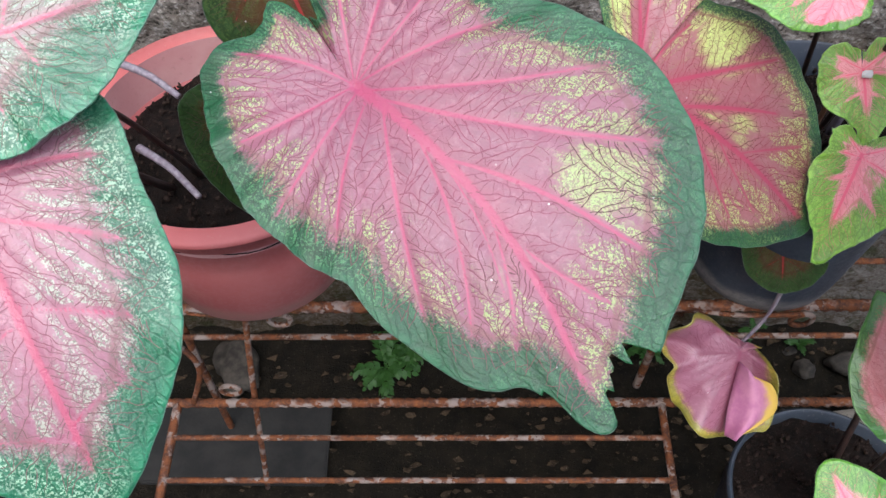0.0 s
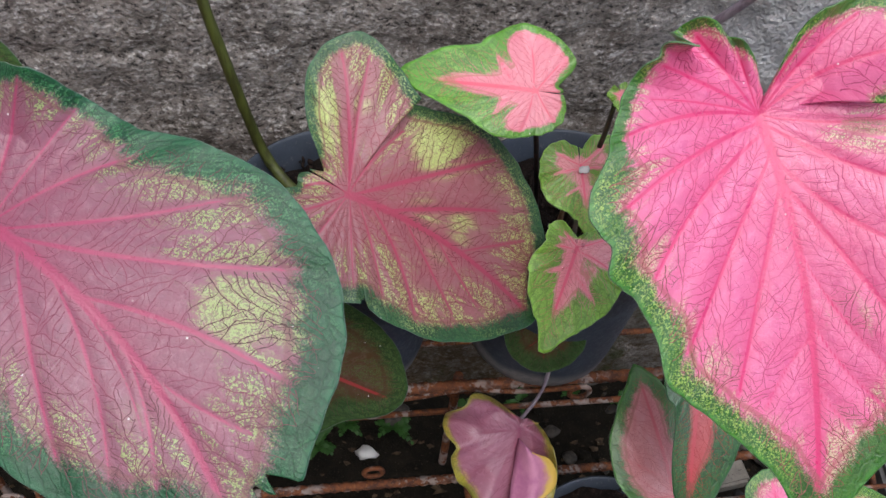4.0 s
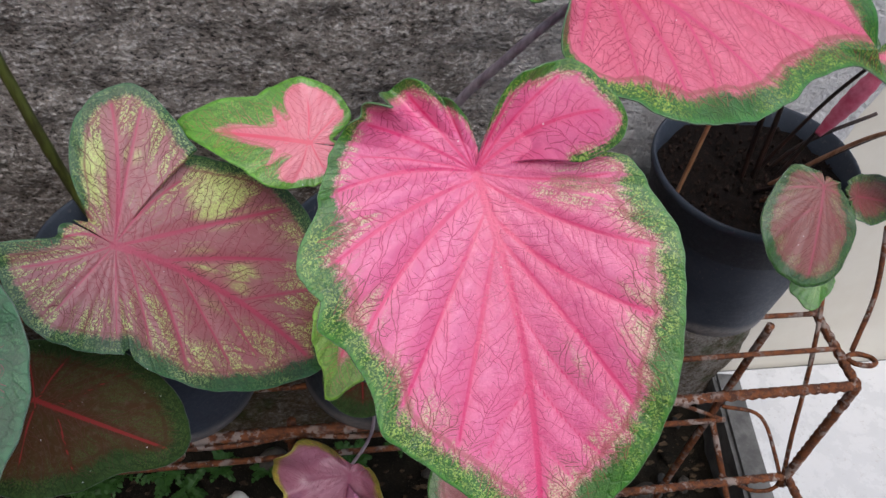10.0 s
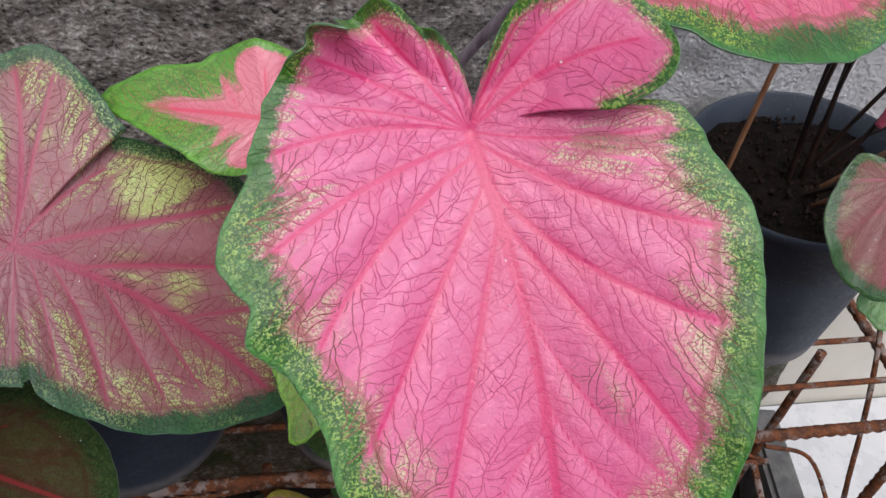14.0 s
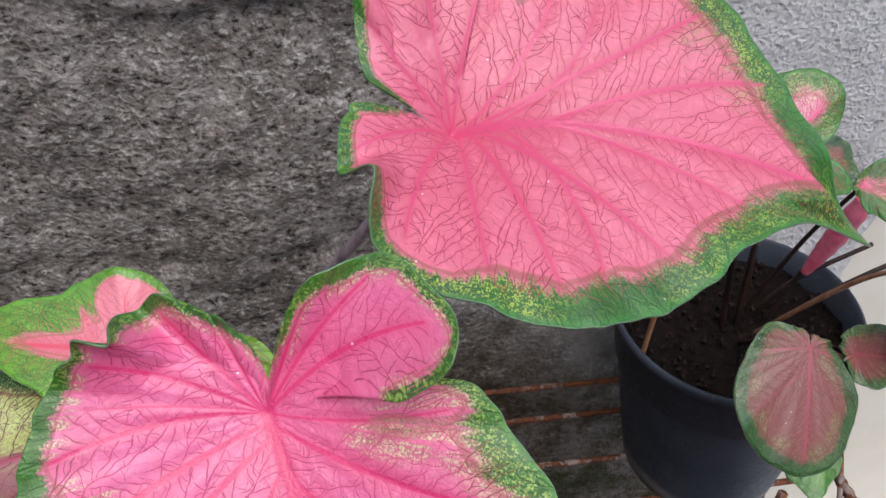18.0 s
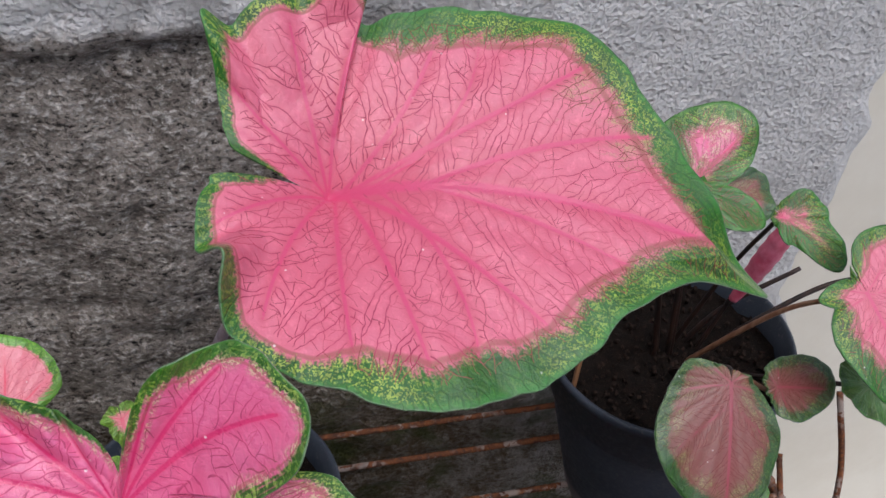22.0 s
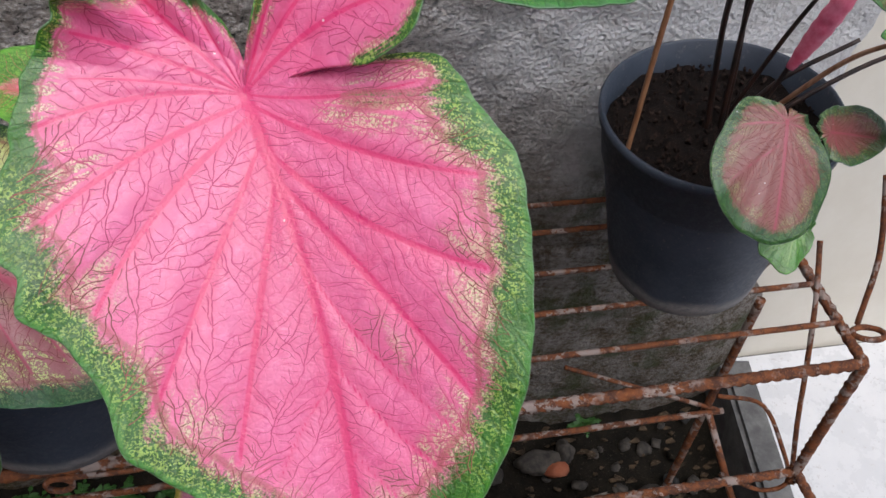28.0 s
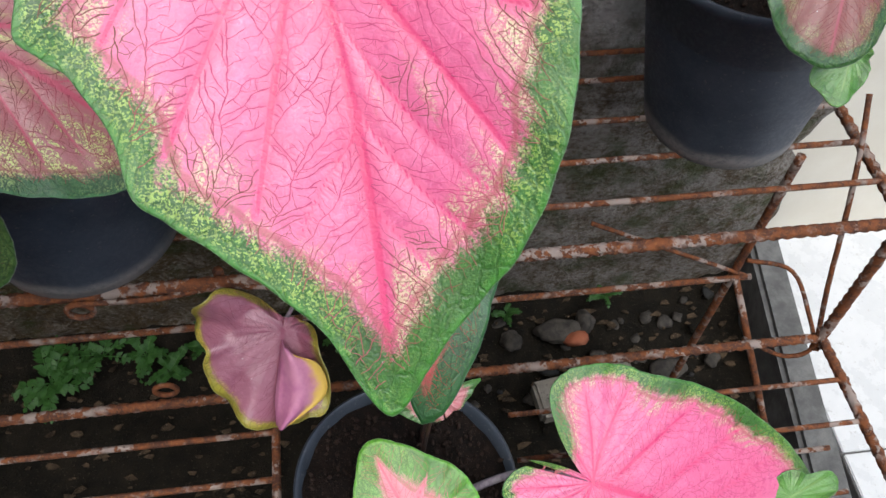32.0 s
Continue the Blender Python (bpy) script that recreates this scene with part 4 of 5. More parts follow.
leaf((0.3278, 0.3313, 0.8490), (0.102, -0.451, 0.887), (0.951, -0.218, -0.220), [32, 36, 39, 41, 45, 49, 54, 60, 58, 59, 60, 61, 61, 61, 66, 69, 69, 60, 58, 63, 67, 72, 77, 82, 89, 95, 104, 110, 112, 114, 116, 119, 123, 126, 132, 138, 142, 122, 112, 106, 101, 100, 98, 96, 94, 91, 89, 87, 85, 83, 80, 77, 74, 73, 72, 70, 68, 67, 65, 60, 55, 54, 52, 51, 49, 47, 45, 43, 40, 36, 8, 20], LEAF_PINK_HIGH,
     "large pink caladium leaf with curled lobes and drooping tip", stalk=[(0.30,0.345,0.80),(0.275,0.375,0.72),(0.268,0.395,0.575)], stalk_material=STEM_GREY, seed=4, ribs=[(-21, 29, 0.95, 0.92, 0.06), (-38, 5, 0.9, 0.88, -0.02), (-69, 3, 0.85, 0.86, -0.07), (-59, 11, 0.6, 0.85, -0.14), (-98, 0, 0.7, 0.8, 0.02), (-120, 0, 0.65, 0.85, 0.01), (-153, 0, 0.6, 0.85, 0.02), (7, 29, 0.8, 0.84, 0.01), (29, 6, 0.9, 0.86, 0.02), (58, 5, 0.8, 0.84, 0.01), (76, 2, 0.7, 0.84, -0.03), (102, 0, 0.7, 0.84, -0.06), (140, 0, 0.7, 0.85, -0.04), (46, 14, 0.65, 0.84, 0.07)], rings=120, steps=640, curls=[(121, 8, 0.6, 0.015, 0.06), (134, 7, 0.6, -0.005, 0), (-147, 6, 0.6, 0.012, -0.08), (-125, 12, 0.5, 0.008, 0), (-104, 6, 0.75, 0.014, 0.04), (-2, 4.5, 0.86, -0.026, -0.10)], cut=170, blots=[(-52, 79, 22, 0.55), (-66, 51, 14, 0.45), (-36, 98, 20, 0.55), (9, 106, 18, 0.45), (40, 53, 16, 0.35)], folds=[(-97, 9, 8, 0.25, 0.011)], shape=dict(midbow=-7, arch=0.0, cup=0.0, bowl=1.5, sink=0.028, droop=0.001, wave=0.0012, quilt=0.0015, lobe=2.6, tip=0.1, point=5, gap=1.0))
leaf((0.197, 0.341, 0.743), (-0.10, -0.50, 0.86), (-0.98, 0.21, 0.01), [14, 15, 16, 17, 18, 19, 19, 20, 21, 22, 22, 22, 23, 23, 23, 24, 24, 24, 25, 26, 27, 28, 29, 30, 31, 33, 34, 35, 36, 38, 39, 42, 46, 50, 55, 62, 71, 72, 65, 60, 55, 49, 44, 40, 40, 40, 39, 39, 39, 39, 38, 38, 37, 36, 36, 35, 34, 33, 32, 31, 30, 29, 28, 27, 26, 22, 17, 14, 12, 12, 13, 14], LEAF_YOUNG,
     "small pointed pink and bright green caladium leaf", stalk=[(0.215,0.37,0.67),(0.235,0.39,0.575)], stalk_material=STEM_DARK, seed=5, shape=dict(lobe=5.0, narrow=45, arch=1.5, cup=-0.8, droop=0.0, wave=0.0012, quilt=0.0007, tip=0.06, point=6))
leaf((0.237, 0.349, 0.678), (0.00, -0.55, 0.83), (0.08, -0.83, -0.55), [11, 10, 11, 16, 21, 23, 25, 27, 27, 27, 27, 27, 27, 27, 27, 28, 28, 29, 30, 31, 32, 34, 35, 39, 43, 37, 32, 30, 30, 30, 30, 30, 29, 28, 27, 27, 26, 25, 25, 24, 24, 23, 22, 20, 19, 18, 15, 13], LEAF_LIME,
     "small heart-shaped leaf with pink star and white spot", stalk=[(0.245,0.375,0.64),(0.25,0.385,0.575)], stalk_material=STEM_PALE, seed=6, shape=dict(lobe=2.2, arch=1.5, cup=-0.8, droop=0.0, wave=0.0012, quilt=0.0007, tip=0.06, point=6))
leaf((0.225, 0.295, 0.667), (0.10, -0.61, 0.79), (-0.37, -0.76, -0.54), [7, 8, 9, 10, 12, 14, 17, 21, 25, 26, 28, 29, 30, 31, 32, 33, 34, 35, 36, 36, 36, 37, 37, 38, 39, 40, 42, 43, 44, 45, 46, 47, 49, 51, 55, 61, 59, 51, 47, 45, 42, 40, 39, 36, 34, 32, 31, 29, 27, 25, 23, 21, 20, 19, 20, 20, 20, 20, 21, 20, 20, 19, 18, 15, 12, 10, 9, 8, 7, 6, 6, 6], LEAF_LIME,
     "small lime green caladium leaf with pink star and droplets", stalk=[(0.235,0.33,0.65),(0.245,0.37,0.575)], stalk_material=STEM_DARK, seed=7, shape=dict(lobe=2.2, arch=1.5, cup=-0.8, droop=0.0, wave=0.0012, quilt=0.0007, tip=0.06, point=6))
leaf((0.242, 0.335, 0.744), (0.00, -0.55, 0.83), (0.26, -0.81, -0.53), [6, 7, 8, 8, 10, 13, 17, 20, 25, 23, 11, 8, 7, 6, 8, 8, 7, 7], LEAF_LIME,
     "tiny young pink leaf with bluish green edge", stalk=[(0.25,0.36,0.68),(0.255,0.39,0.575)], stalk_material=STEM_DARK, seed=8, shape=dict(arch=1.5, cup=-0.8, droop=0.0, wave=0.0012, quilt=0.0007))
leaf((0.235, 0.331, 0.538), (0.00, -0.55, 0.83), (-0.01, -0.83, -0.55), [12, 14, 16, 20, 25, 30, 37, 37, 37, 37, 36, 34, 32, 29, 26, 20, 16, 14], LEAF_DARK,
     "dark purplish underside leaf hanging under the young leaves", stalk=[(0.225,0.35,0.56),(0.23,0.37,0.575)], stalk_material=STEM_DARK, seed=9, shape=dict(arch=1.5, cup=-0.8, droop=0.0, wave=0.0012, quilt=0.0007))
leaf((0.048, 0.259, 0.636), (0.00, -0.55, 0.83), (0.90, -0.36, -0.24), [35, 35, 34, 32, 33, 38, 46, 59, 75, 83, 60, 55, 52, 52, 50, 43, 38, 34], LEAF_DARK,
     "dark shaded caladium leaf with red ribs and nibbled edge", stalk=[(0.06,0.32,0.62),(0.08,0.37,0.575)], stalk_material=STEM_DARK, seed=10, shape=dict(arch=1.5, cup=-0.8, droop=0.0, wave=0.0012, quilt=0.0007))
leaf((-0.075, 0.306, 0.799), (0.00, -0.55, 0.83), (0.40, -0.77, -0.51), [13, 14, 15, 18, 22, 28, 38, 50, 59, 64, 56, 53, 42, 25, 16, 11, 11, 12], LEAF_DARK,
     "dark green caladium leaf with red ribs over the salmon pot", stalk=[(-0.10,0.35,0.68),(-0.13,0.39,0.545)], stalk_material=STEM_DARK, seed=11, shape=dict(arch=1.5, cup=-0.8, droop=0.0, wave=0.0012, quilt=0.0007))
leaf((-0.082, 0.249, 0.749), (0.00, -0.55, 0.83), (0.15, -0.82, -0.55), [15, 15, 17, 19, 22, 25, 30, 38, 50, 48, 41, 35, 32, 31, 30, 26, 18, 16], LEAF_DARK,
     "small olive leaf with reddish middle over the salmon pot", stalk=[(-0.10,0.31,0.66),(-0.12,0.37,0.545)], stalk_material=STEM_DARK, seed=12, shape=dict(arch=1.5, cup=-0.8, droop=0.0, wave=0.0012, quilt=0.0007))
leaf((-0.139, 0.187, 0.837), (0.10, -0.51, 0.85), (0.90, 0.41, 0.14), [35, 37, 38, 40, 44, 49, 55, 59, 65, 64, 63, 62, 59, 50, 43, 39, 36, 35, 35, 35, 36, 36, 35, 35], LEAF_SHEEN,
     "big silvery green caladium leaf with pink ribs", stalk=[(-0.16,0.29,0.70),(-0.17,0.38,0.545)], stalk_material=STEM_DARK, seed=13, ribs=RIBS_FULL, rings=60, steps=260, shape=dict(arch=1.5, cup=-0.8, droop=0.0, wave=0.0012, quilt=0.0007))
leaf((-0.147, 0.159, 0.806), (0.10, -0.51, 0.85), (0.39, -0.77, -0.50), [33, 34, 36, 41, 45, 50, 51, 52, 58, 70, 82, 94, 110, 98, 81, 62, 51, 44, 39, 36, 35, 33, 32, 32], LEAF_SILVER,
     "big pink caladium leaf with silvery sheen and teal edge", stalk=[(-0.17,0.26,0.70),(-0.19,0.37,0.545)], stalk_material=STEM_DARK, seed=14, ribs=RIBS_FULL, rings=60, steps=260, shape=dict(arch=1.5, cup=-0.8, droop=0.0, wave=0.0012, quilt=0.0007))
leaf((0.322, 0.219, 0.473), (0.00, -0.55, 0.83), (-0.19, 0.82, 0.54), [13, 13, 14, 15, 15, 16, 17, 19, 20, 21, 23, 25, 28, 31, 35, 40, 45, 49, 54, 60, 65, 70, 77, 83, 91, 85, 70, 48, 45, 42, 40, 32, 20, 18, 17, 28, 23, 21, 19, 17, 16, 15, 14, 13, 12, 12, 12, 12], LEAF_ROSE,
     "pointed dull rose caladium leaf over the lower pot", stalk=[(0.315,0.215,0.42),(0.31,0.21,0.345)], stalk_material=STEM_DARK, seed=15, shape=dict(arch=1.5, cup=-0.8, droop=0.0, wave=0.0012, quilt=0.0007, tip=0.06, point=6))
leaf((0.318, 0.265, 0.580), (0.00, -0.55, 0.83), (-0.11, -0.83, -0.55), [23, 25, 27, 30, 34, 38, 44, 53, 74, 98, 39, 31, 26, 22, 19, 18, 19, 21], LEAF_STAR,
     "dark green caladium leaf with red middle over the lower pot", stalk=[(0.335,0.31,0.52),(0.33,0.275,0.42),(0.318,0.24,0.345)], stalk_material=STEM_DARK, seed=16, shape=dict(arch=1.5, cup=-0.8, droop=0.0, wave=0.0012, quilt=0.0007, tip=0.06, point=6))
leaf((0.305, 0.163, 0.396), (0.00, -0.55, 0.83), (-0.42, 0.76, 0.50), [20, 20, 20, 21, 21, 21, 24, 43, 53, 66, 57, 49, 48, 46, 43, 26, 19, 19], LEAF_YOUNG,
     "small green and pink leaf with browned edge in the lower pot", stalk=[(0.303,0.18,0.37),(0.302,0.19,0.345)], stalk_material=STEM_DARK, seed=17, shape=dict(arch=1.5, cup=-0.8, droop=0.0, wave=0.0012, quilt=0.0007))
leaf((0.427, 0.185, 0.387), (0.05, -0.51, 0.86), (0.92, -0.31, -0.23), [47, 8, 26, 66, 77, 80, 83, 86, 100, 121, 153, 197, 244, 157, 105, 78, 65, 62, 58, 55, 52, 56, 61, 62], LEAF_PINK,
     "pink caladium leaf with nibbled edge on the lower tier", stalk=[(0.38,0.20,0.38),(0.335,0.20,0.345)], stalk_material=STEM_GREY, seed=18, ribs=RIBS_FULL, rings=60, steps=260, bites=[(20, 4, 0.1)], shape=dict(arch=1.5, cup=-0.8, droop=0.0, wave=0.0012, quilt=0.0007))
leaf((0.544, 0.354, 0.689), (0.05, -0.62, 0.78), (-0.21, -0.77, -0.60), [7, 7, 8, 9, 11, 13, 16, 21, 31, 44, 55, 65, 70, 68, 64, 59, 50, 40, 34, 30, 24, 14, 11, 8], LEAF_OLIVE,
     "dull reddish caladium leaf with green edge over the black pot", stalk=[(0.56,0.38,0.67),(0.575,0.45,0.586)], stalk_material=STEM_DARK, seed=19, shape=dict(arch=1.5, cup=-0.8, droop=0.0, wave=0.0012, quilt=0.0007))
leaf((0.567, 0.336, 0.624), (0.00, -0.55, 0.83), (-0.37, -0.78, -0.51), [12, 12, 12, 12, 12, 12, 15, 19, 25, 34, 31, 31, 22, 17, 13, 12, 12, 12], LEAF_GREEN,
     "small plain green leaf hanging at the black pot", stalk=[(0.57,0.37,0.63),(0.58,0.43,0.586)], stalk_material=STEM_DARK, seed=20, shape=dict(arch=1.5, cup=-0.8, droop=0.0, wave=0.0012, quilt=0.0007))
leaf((0.580, 0.358, 0.674), (0.10, -0.45, 0.89), (0.99, -0.06, -0.14), [8, 9, 10, 12, 14, 17, 22, 31, 41, 42, 32, 26, 23, 20, 16, 12, 9, 8], LEAF_OLIVE,
     "small green leaf with a pink streak at the pot rim", stalk=[(0.575,0.39,0.65),(0.578,0.44,0.586)], stalk_material=STEM_PALE, seed=21, shape=dict(arch=1.5, cup=-0.8, droop=0.0, wave=0.0012, quilt=0.0007))
leaf((0.533, 0.424, 0.774), (-0.15, -0.76, 0.63), (0.76, 0.31, 0.56), [7, 8, 10, 12, 18, 34, 38, 42, 48, 48, 38, 23, 14, 9, 4, 5, 5, 6], LEAF_PINK,
     "small pink leaf with pale patches and green edge near the wall", stalk=[(0.545,0.45,0.70),(0.57,0.46,0.586)], stalk_material=STEM_DARK, seed=22, shape=dict(arch=1.5, cup=-0.8, droop=0.0, wave=0.0012, quilt=0.0007))
leaf((0.524, 0.410, 0.781), (0.00, -0.41, 0.91), (0.86, -0.46, -0.20), [4, 4, 5, 5, 6, 7, 9, 12, 25, 41, 36, 26, 16, 10, 7, 6, 5, 5], LEAF_PINK,
     "small flat bright pink leaf near the wall", stalk=[(0.54,0.44,0.70),(0.574,0.465,0.586)], stalk_material=STEM_DARK, seed=23, shape=dict(arch=1.5, cup=-0.8, droop=0.0, wave=0.0012, quilt=0.0007))
leaf((0.552, 0.426, 0.767), (0.00, -0.55, 0.83), (0.86, -0.42, -0.28), [10, 9, 9, 9, 8, 15, 22, 29, 30, 32, 29, 19, 13, 12, 12, 11, 11, 10], LEAF_OLIVE,
     "small brownish green leaf behind the pink ones", stalk=[(0.56,0.45,0.70),(0.58,0.46,0.586)], stalk_material=STEM_DARK, seed=24, shape=dict(arch=1.5, cup=-0.8, droop=0.0, wave=0.0012, quilt=0.0007))
leaf((0.593, 0.420, 0.747), (-0.20, -0.61, 0.76), (0.57, -0.71, -0.41), [7, 7, 9, 13, 21, 24, 26, 27, 40, 44, 20, 16, 10, 7, 7, 7, 7, 7], LEAF_PINK_HIGH,
     "narrow pink leaf with green edge beside the pot", stalk=[(0.595,0.45,0.68),(0.585,0.47,0.586)], stalk_material=STEM_DARK, seed=25, shape=dict(arch=1.5, cup=-0.8, droop=0.0, wave=0.0012, quilt=0.0007))
leaf((0.611, 0.361, 0.739), (-0.15, -0.56, 0.81), (0.26, -0.82, -0.51), [17, 29, 36, 42, 47, 49, 50, 51, 53, 57, 61, 63, 64, 59, 48, 39, 33, 26, 21, 26, 22, 17, 13, 10], LEAF_PINK_HIGH,
     "pink caladium leaf with dark green edge before the cream wall", stalk=[(0.60,0.40,0.69),(0.588,0.455,0.586)], stalk_material=STEM_PALE, seed=26, shape=dict(arch=1.5, cup=-0.8, droop=0.0, wave=0.0012, quilt=0.0007))
leaf((0.631, 0.348, 0.679), (0.00, -0.55, 0.83), (0.40, -0.76, -0.51), [16, 13, 14, 16, 19, 23, 28, 37, 34, 31, 23, 20, 18, 17, 17, 18, 19, 19], LEAF_GREEN,
     "dark green leaf under the pink one by the cream wall", stalk=[(0.61,0.38,0.65),(0.59,0.45,0.586)], stalk_material=STEM_DARK, seed=27, shape=dict(arch=1.5, cup=-0.8, droop=0.0, wave=0.0012, quilt=0.0007))
leaf((0.228, 0.297, 0.438), (0.10, -0.70, 0.70), (-0.16, -0.71, -0.69), [8, 8, 9, 11, 14, 18, 22, 27, 36, 50, 66, 70, 72, 72, 68, 63, 59, 58, 60, 62, 56, 30, 14, 10], LEAF_BROWN,
     "withered purple leaf with curled yellow edge", stalk=[(0.245,0.315,0.47),(0.245,0.325,0.54),(0.250,0.345,0.60)], stalk_material=STEM_GREY, seed=28, curls=[(112, 13, 0.45, 0.022, 0.10), (90, 8, 0.5, -0.012, 0.05), (70, 9, 0.55, 0.012, 0.10), (30, 10, 0.6, -0.010, 0.06), (-62, 22, 0.35, 0.020, 0.20), (-100, 12, 0.3, -0.010, 0.1), (-20, 8, 0.6, 0.010, 0.1), (140, 10, 0.4, -0.012, 0.1)], shape=dict(arch=0.0, cup=-3.0, droop=0.0, wave=0.0050, quilt=0.0007, waves=5))
leaf((0.590, 0.175, 0.330), (0.00, -0.55, 0.83), (0.93, 0.31, 0.20), [18, 18, 18, 18, 19, 19, 20, 21, 22, 39, 39, 27, 21, 21, 20, 19, 19, 18], LEAF_GREEN,
     "plain green leaf tip at the end of the lower tier", stalk=[(0.57,0.17,0.30),(0.34,0.19,0.345)], stalk_material=STEM_DARK, seed=29, shape=dict(arch=1.5, cup=-0.8, droop=0.0, wave=0.0012, quilt=0.0007))


# ---- setting ----
UNSEEN_GREY = plain_material("unseen_wall_grey", (0.20, 0.19, 0.18), (0.28, 0.27, 0.25), 6, 0.9)

def wall_mesh():
    """Rough rendered wall: coarse face, a broken top coat and shallow cracks."""
    x = np.arange(-1.3, 0.778, 0.0065)
    z = np.arange(-0.05, 1.75, 0.0065)
    verts, faces = [], []
    for zz in z:
        for xx in x:
            p = Vector((xx, 0, zz))
            d = 0.010 * noise.fractal(p * 6, 1.0, 2.0, 3) + 0.0045 * noise.fractal(p * 38, 0.8, 2.1, 3) + 0.0022 * noise.noise(p * 130)
            d *= 1.0 - 0.55 * min(1.0, max(0.0, (xx - 0.42) / 0.15))
            top = 0.80 + 0.018 * noise.noise(p * 9) + 0.012 * noise.noise(p * 31) - 0.20 * max(0.0, xx - 0.33)
            if zz > top:
                d += (1.0 if xx < 0.33 else max(0.0, 1 - (xx - 0.33) / 0.08)) * 0.009 * min(1.0, (zz - top) / 0.008)
            crack = abs(zz - 0.603 - 0.012 * noise.noise(Vector((xx * 7, 3, 0))) - 0.005 * noise.noise(Vector((xx * 31, 5, 0))))
            if xx < 0.30:
                d -= 0.006 * math.exp(-(crack / 0.005) ** 2) * max(0.0, 0.5 + noise.noise(Vector((xx * 9, 8, 0))))
            low = abs(zz - 0.36 - 0.01 * noise.noise(Vector((xx * 5, 1, 0))))
            d -= 0.006 * math.exp(-(low / 0.006) ** 2)
            edge = max(0.0, xx - 0.738) / 0.04
            verts.append((xx + (0.05 * noise.noise(p * 7) + 0.02 * noise.noise(p * 29)) * edge + 0.02 * edge, 0.56 - d + 0.02 * edge * edge, zz))
    nx = len(x)
    for j in range(len(z) - 1):
        for i in range(nx - 1):
            k = j * nx + i
            faces.append((k, k + 1, k + nx + 1, k + nx))
    return mesh_of("wall", verts, faces)


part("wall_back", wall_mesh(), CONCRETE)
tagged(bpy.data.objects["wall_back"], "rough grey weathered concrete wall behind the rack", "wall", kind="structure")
tagged(part("wall_painted", box(0.60, 2.2, 0.585, 0.72, -0.05, 1.75), CREAM, smooth=False), "cream painted wall next to the concrete one", "wall", kind="structure")
tagged(part("wall_backing", box(-1.3, 0.60, 0.585, 0.72, -0.05, 1.75), CONCRETE, smooth=False), "solid core of the concrete wall", "wall", kind="structure")


def ground_mesh():
    verts, faces = [], []
    nx, ny = 150, 110
    for j in range(ny + 1):
        for i in range(nx + 1):
            x, y = -1.3 + 2.1 * i / nx, -0.95 + 1.53 * j / ny
            p = Vector((x, y, 0))
            verts.append((x, y, 0.012 + 0.020 * noise.fractal(p * 9, 1, 2, 3) + 0.006 * noise.noise(p * 60) + 0.05 * max(0, y - 0.47)))
    for j in range(ny):
        for i in range(nx):
            k = j * (nx + 1) + i
            faces.append((k, k + 1, k + nx + 2, k + nx + 1))
    return mesh_of("ground", verts, faces)


tagged(part("ground", ground_mesh(), EARTH), "dark damp earth with rubble under the rack", "ground", kind="structure")
tagged(part("ground_far", box(-6, 6, -7, 7, -0.12, -0.03), EARTH, smooth=False), "earth of the yard round the bed", "ground", kind="structure")
kerb = part("kerb", box(-0.022, 0.022, -1.5, 0.09, -0.03, 0.086, 0.006), KERB, smooth=False)
kerb.location, kerb.rotation_euler = (0.806, 0.49, 0.0), (0, 0, -radians(8.5))
tagged(kerb, "grey cement kerb along the earth bed", "kerb", kind="structure")
floor = tagged(new("floor"), "white glazed floor tiles with grey joints", "floor", kind="structure")
part("grout_bed", box(0.80, 2.4, -1.0, 0.585, 0.03, 0.0765), GROUT, floor, smooth=False)
tile_mesh = None
for i in range(5):
    for j in range(5):
        if tile_mesh is None:
            tile = part("tile", box(0.0, 0.297, 0.0, 0.297, 0.0, 0.008, 0.0012), TILE, floor, smooth=False)
            tile_mesh = tile.data
        else:
            tile = part("tile", tile_mesh, None, floor)
        tile.location = (0.801 + 0.30 * i, 0.284 - 0.30 * j, 0.0735)

# unseen walls, added to cut the low sky light under the rack
for nm, b in (("screen_front", (-2.2, 2.6, -2.0, -1.85, -0.05, 1.7)), ("screen_left", (-2.2, -2.05, -1.85, 0.72, -0.05, 2.6)), ("screen_right", (2.4, 2.55, -1.85, 0.72, -0.05, 1.0))):
    tagged(part(nm, box(*b), UNSEEN_GREY, smooth=False), "plain grey rendered yard wall", "wall", kind="structure")

# ---- plant rack of rusty iron ----
rack = tagged(new("plant_rack"), "rusty stepped plant rack of twisted iron bars", "rack")
Z1, Z2, Y1 = 0.444, 0.28, 0.333


def rod(name, pts, r, twist=0.0, square=0.0, n=2, sides=8, rough=0.10, label=""):
    if len(pts) == 2 and n == 2:
        n = max(2, int((Vector(pts[1]) - Vector(pts[0])).length / (0.0022 if twist else 0.006)))
    return part(name, tube(pts, r, sides=sides, n=n, twist=twist, square=square, rough=rough), RUST, rack, label)


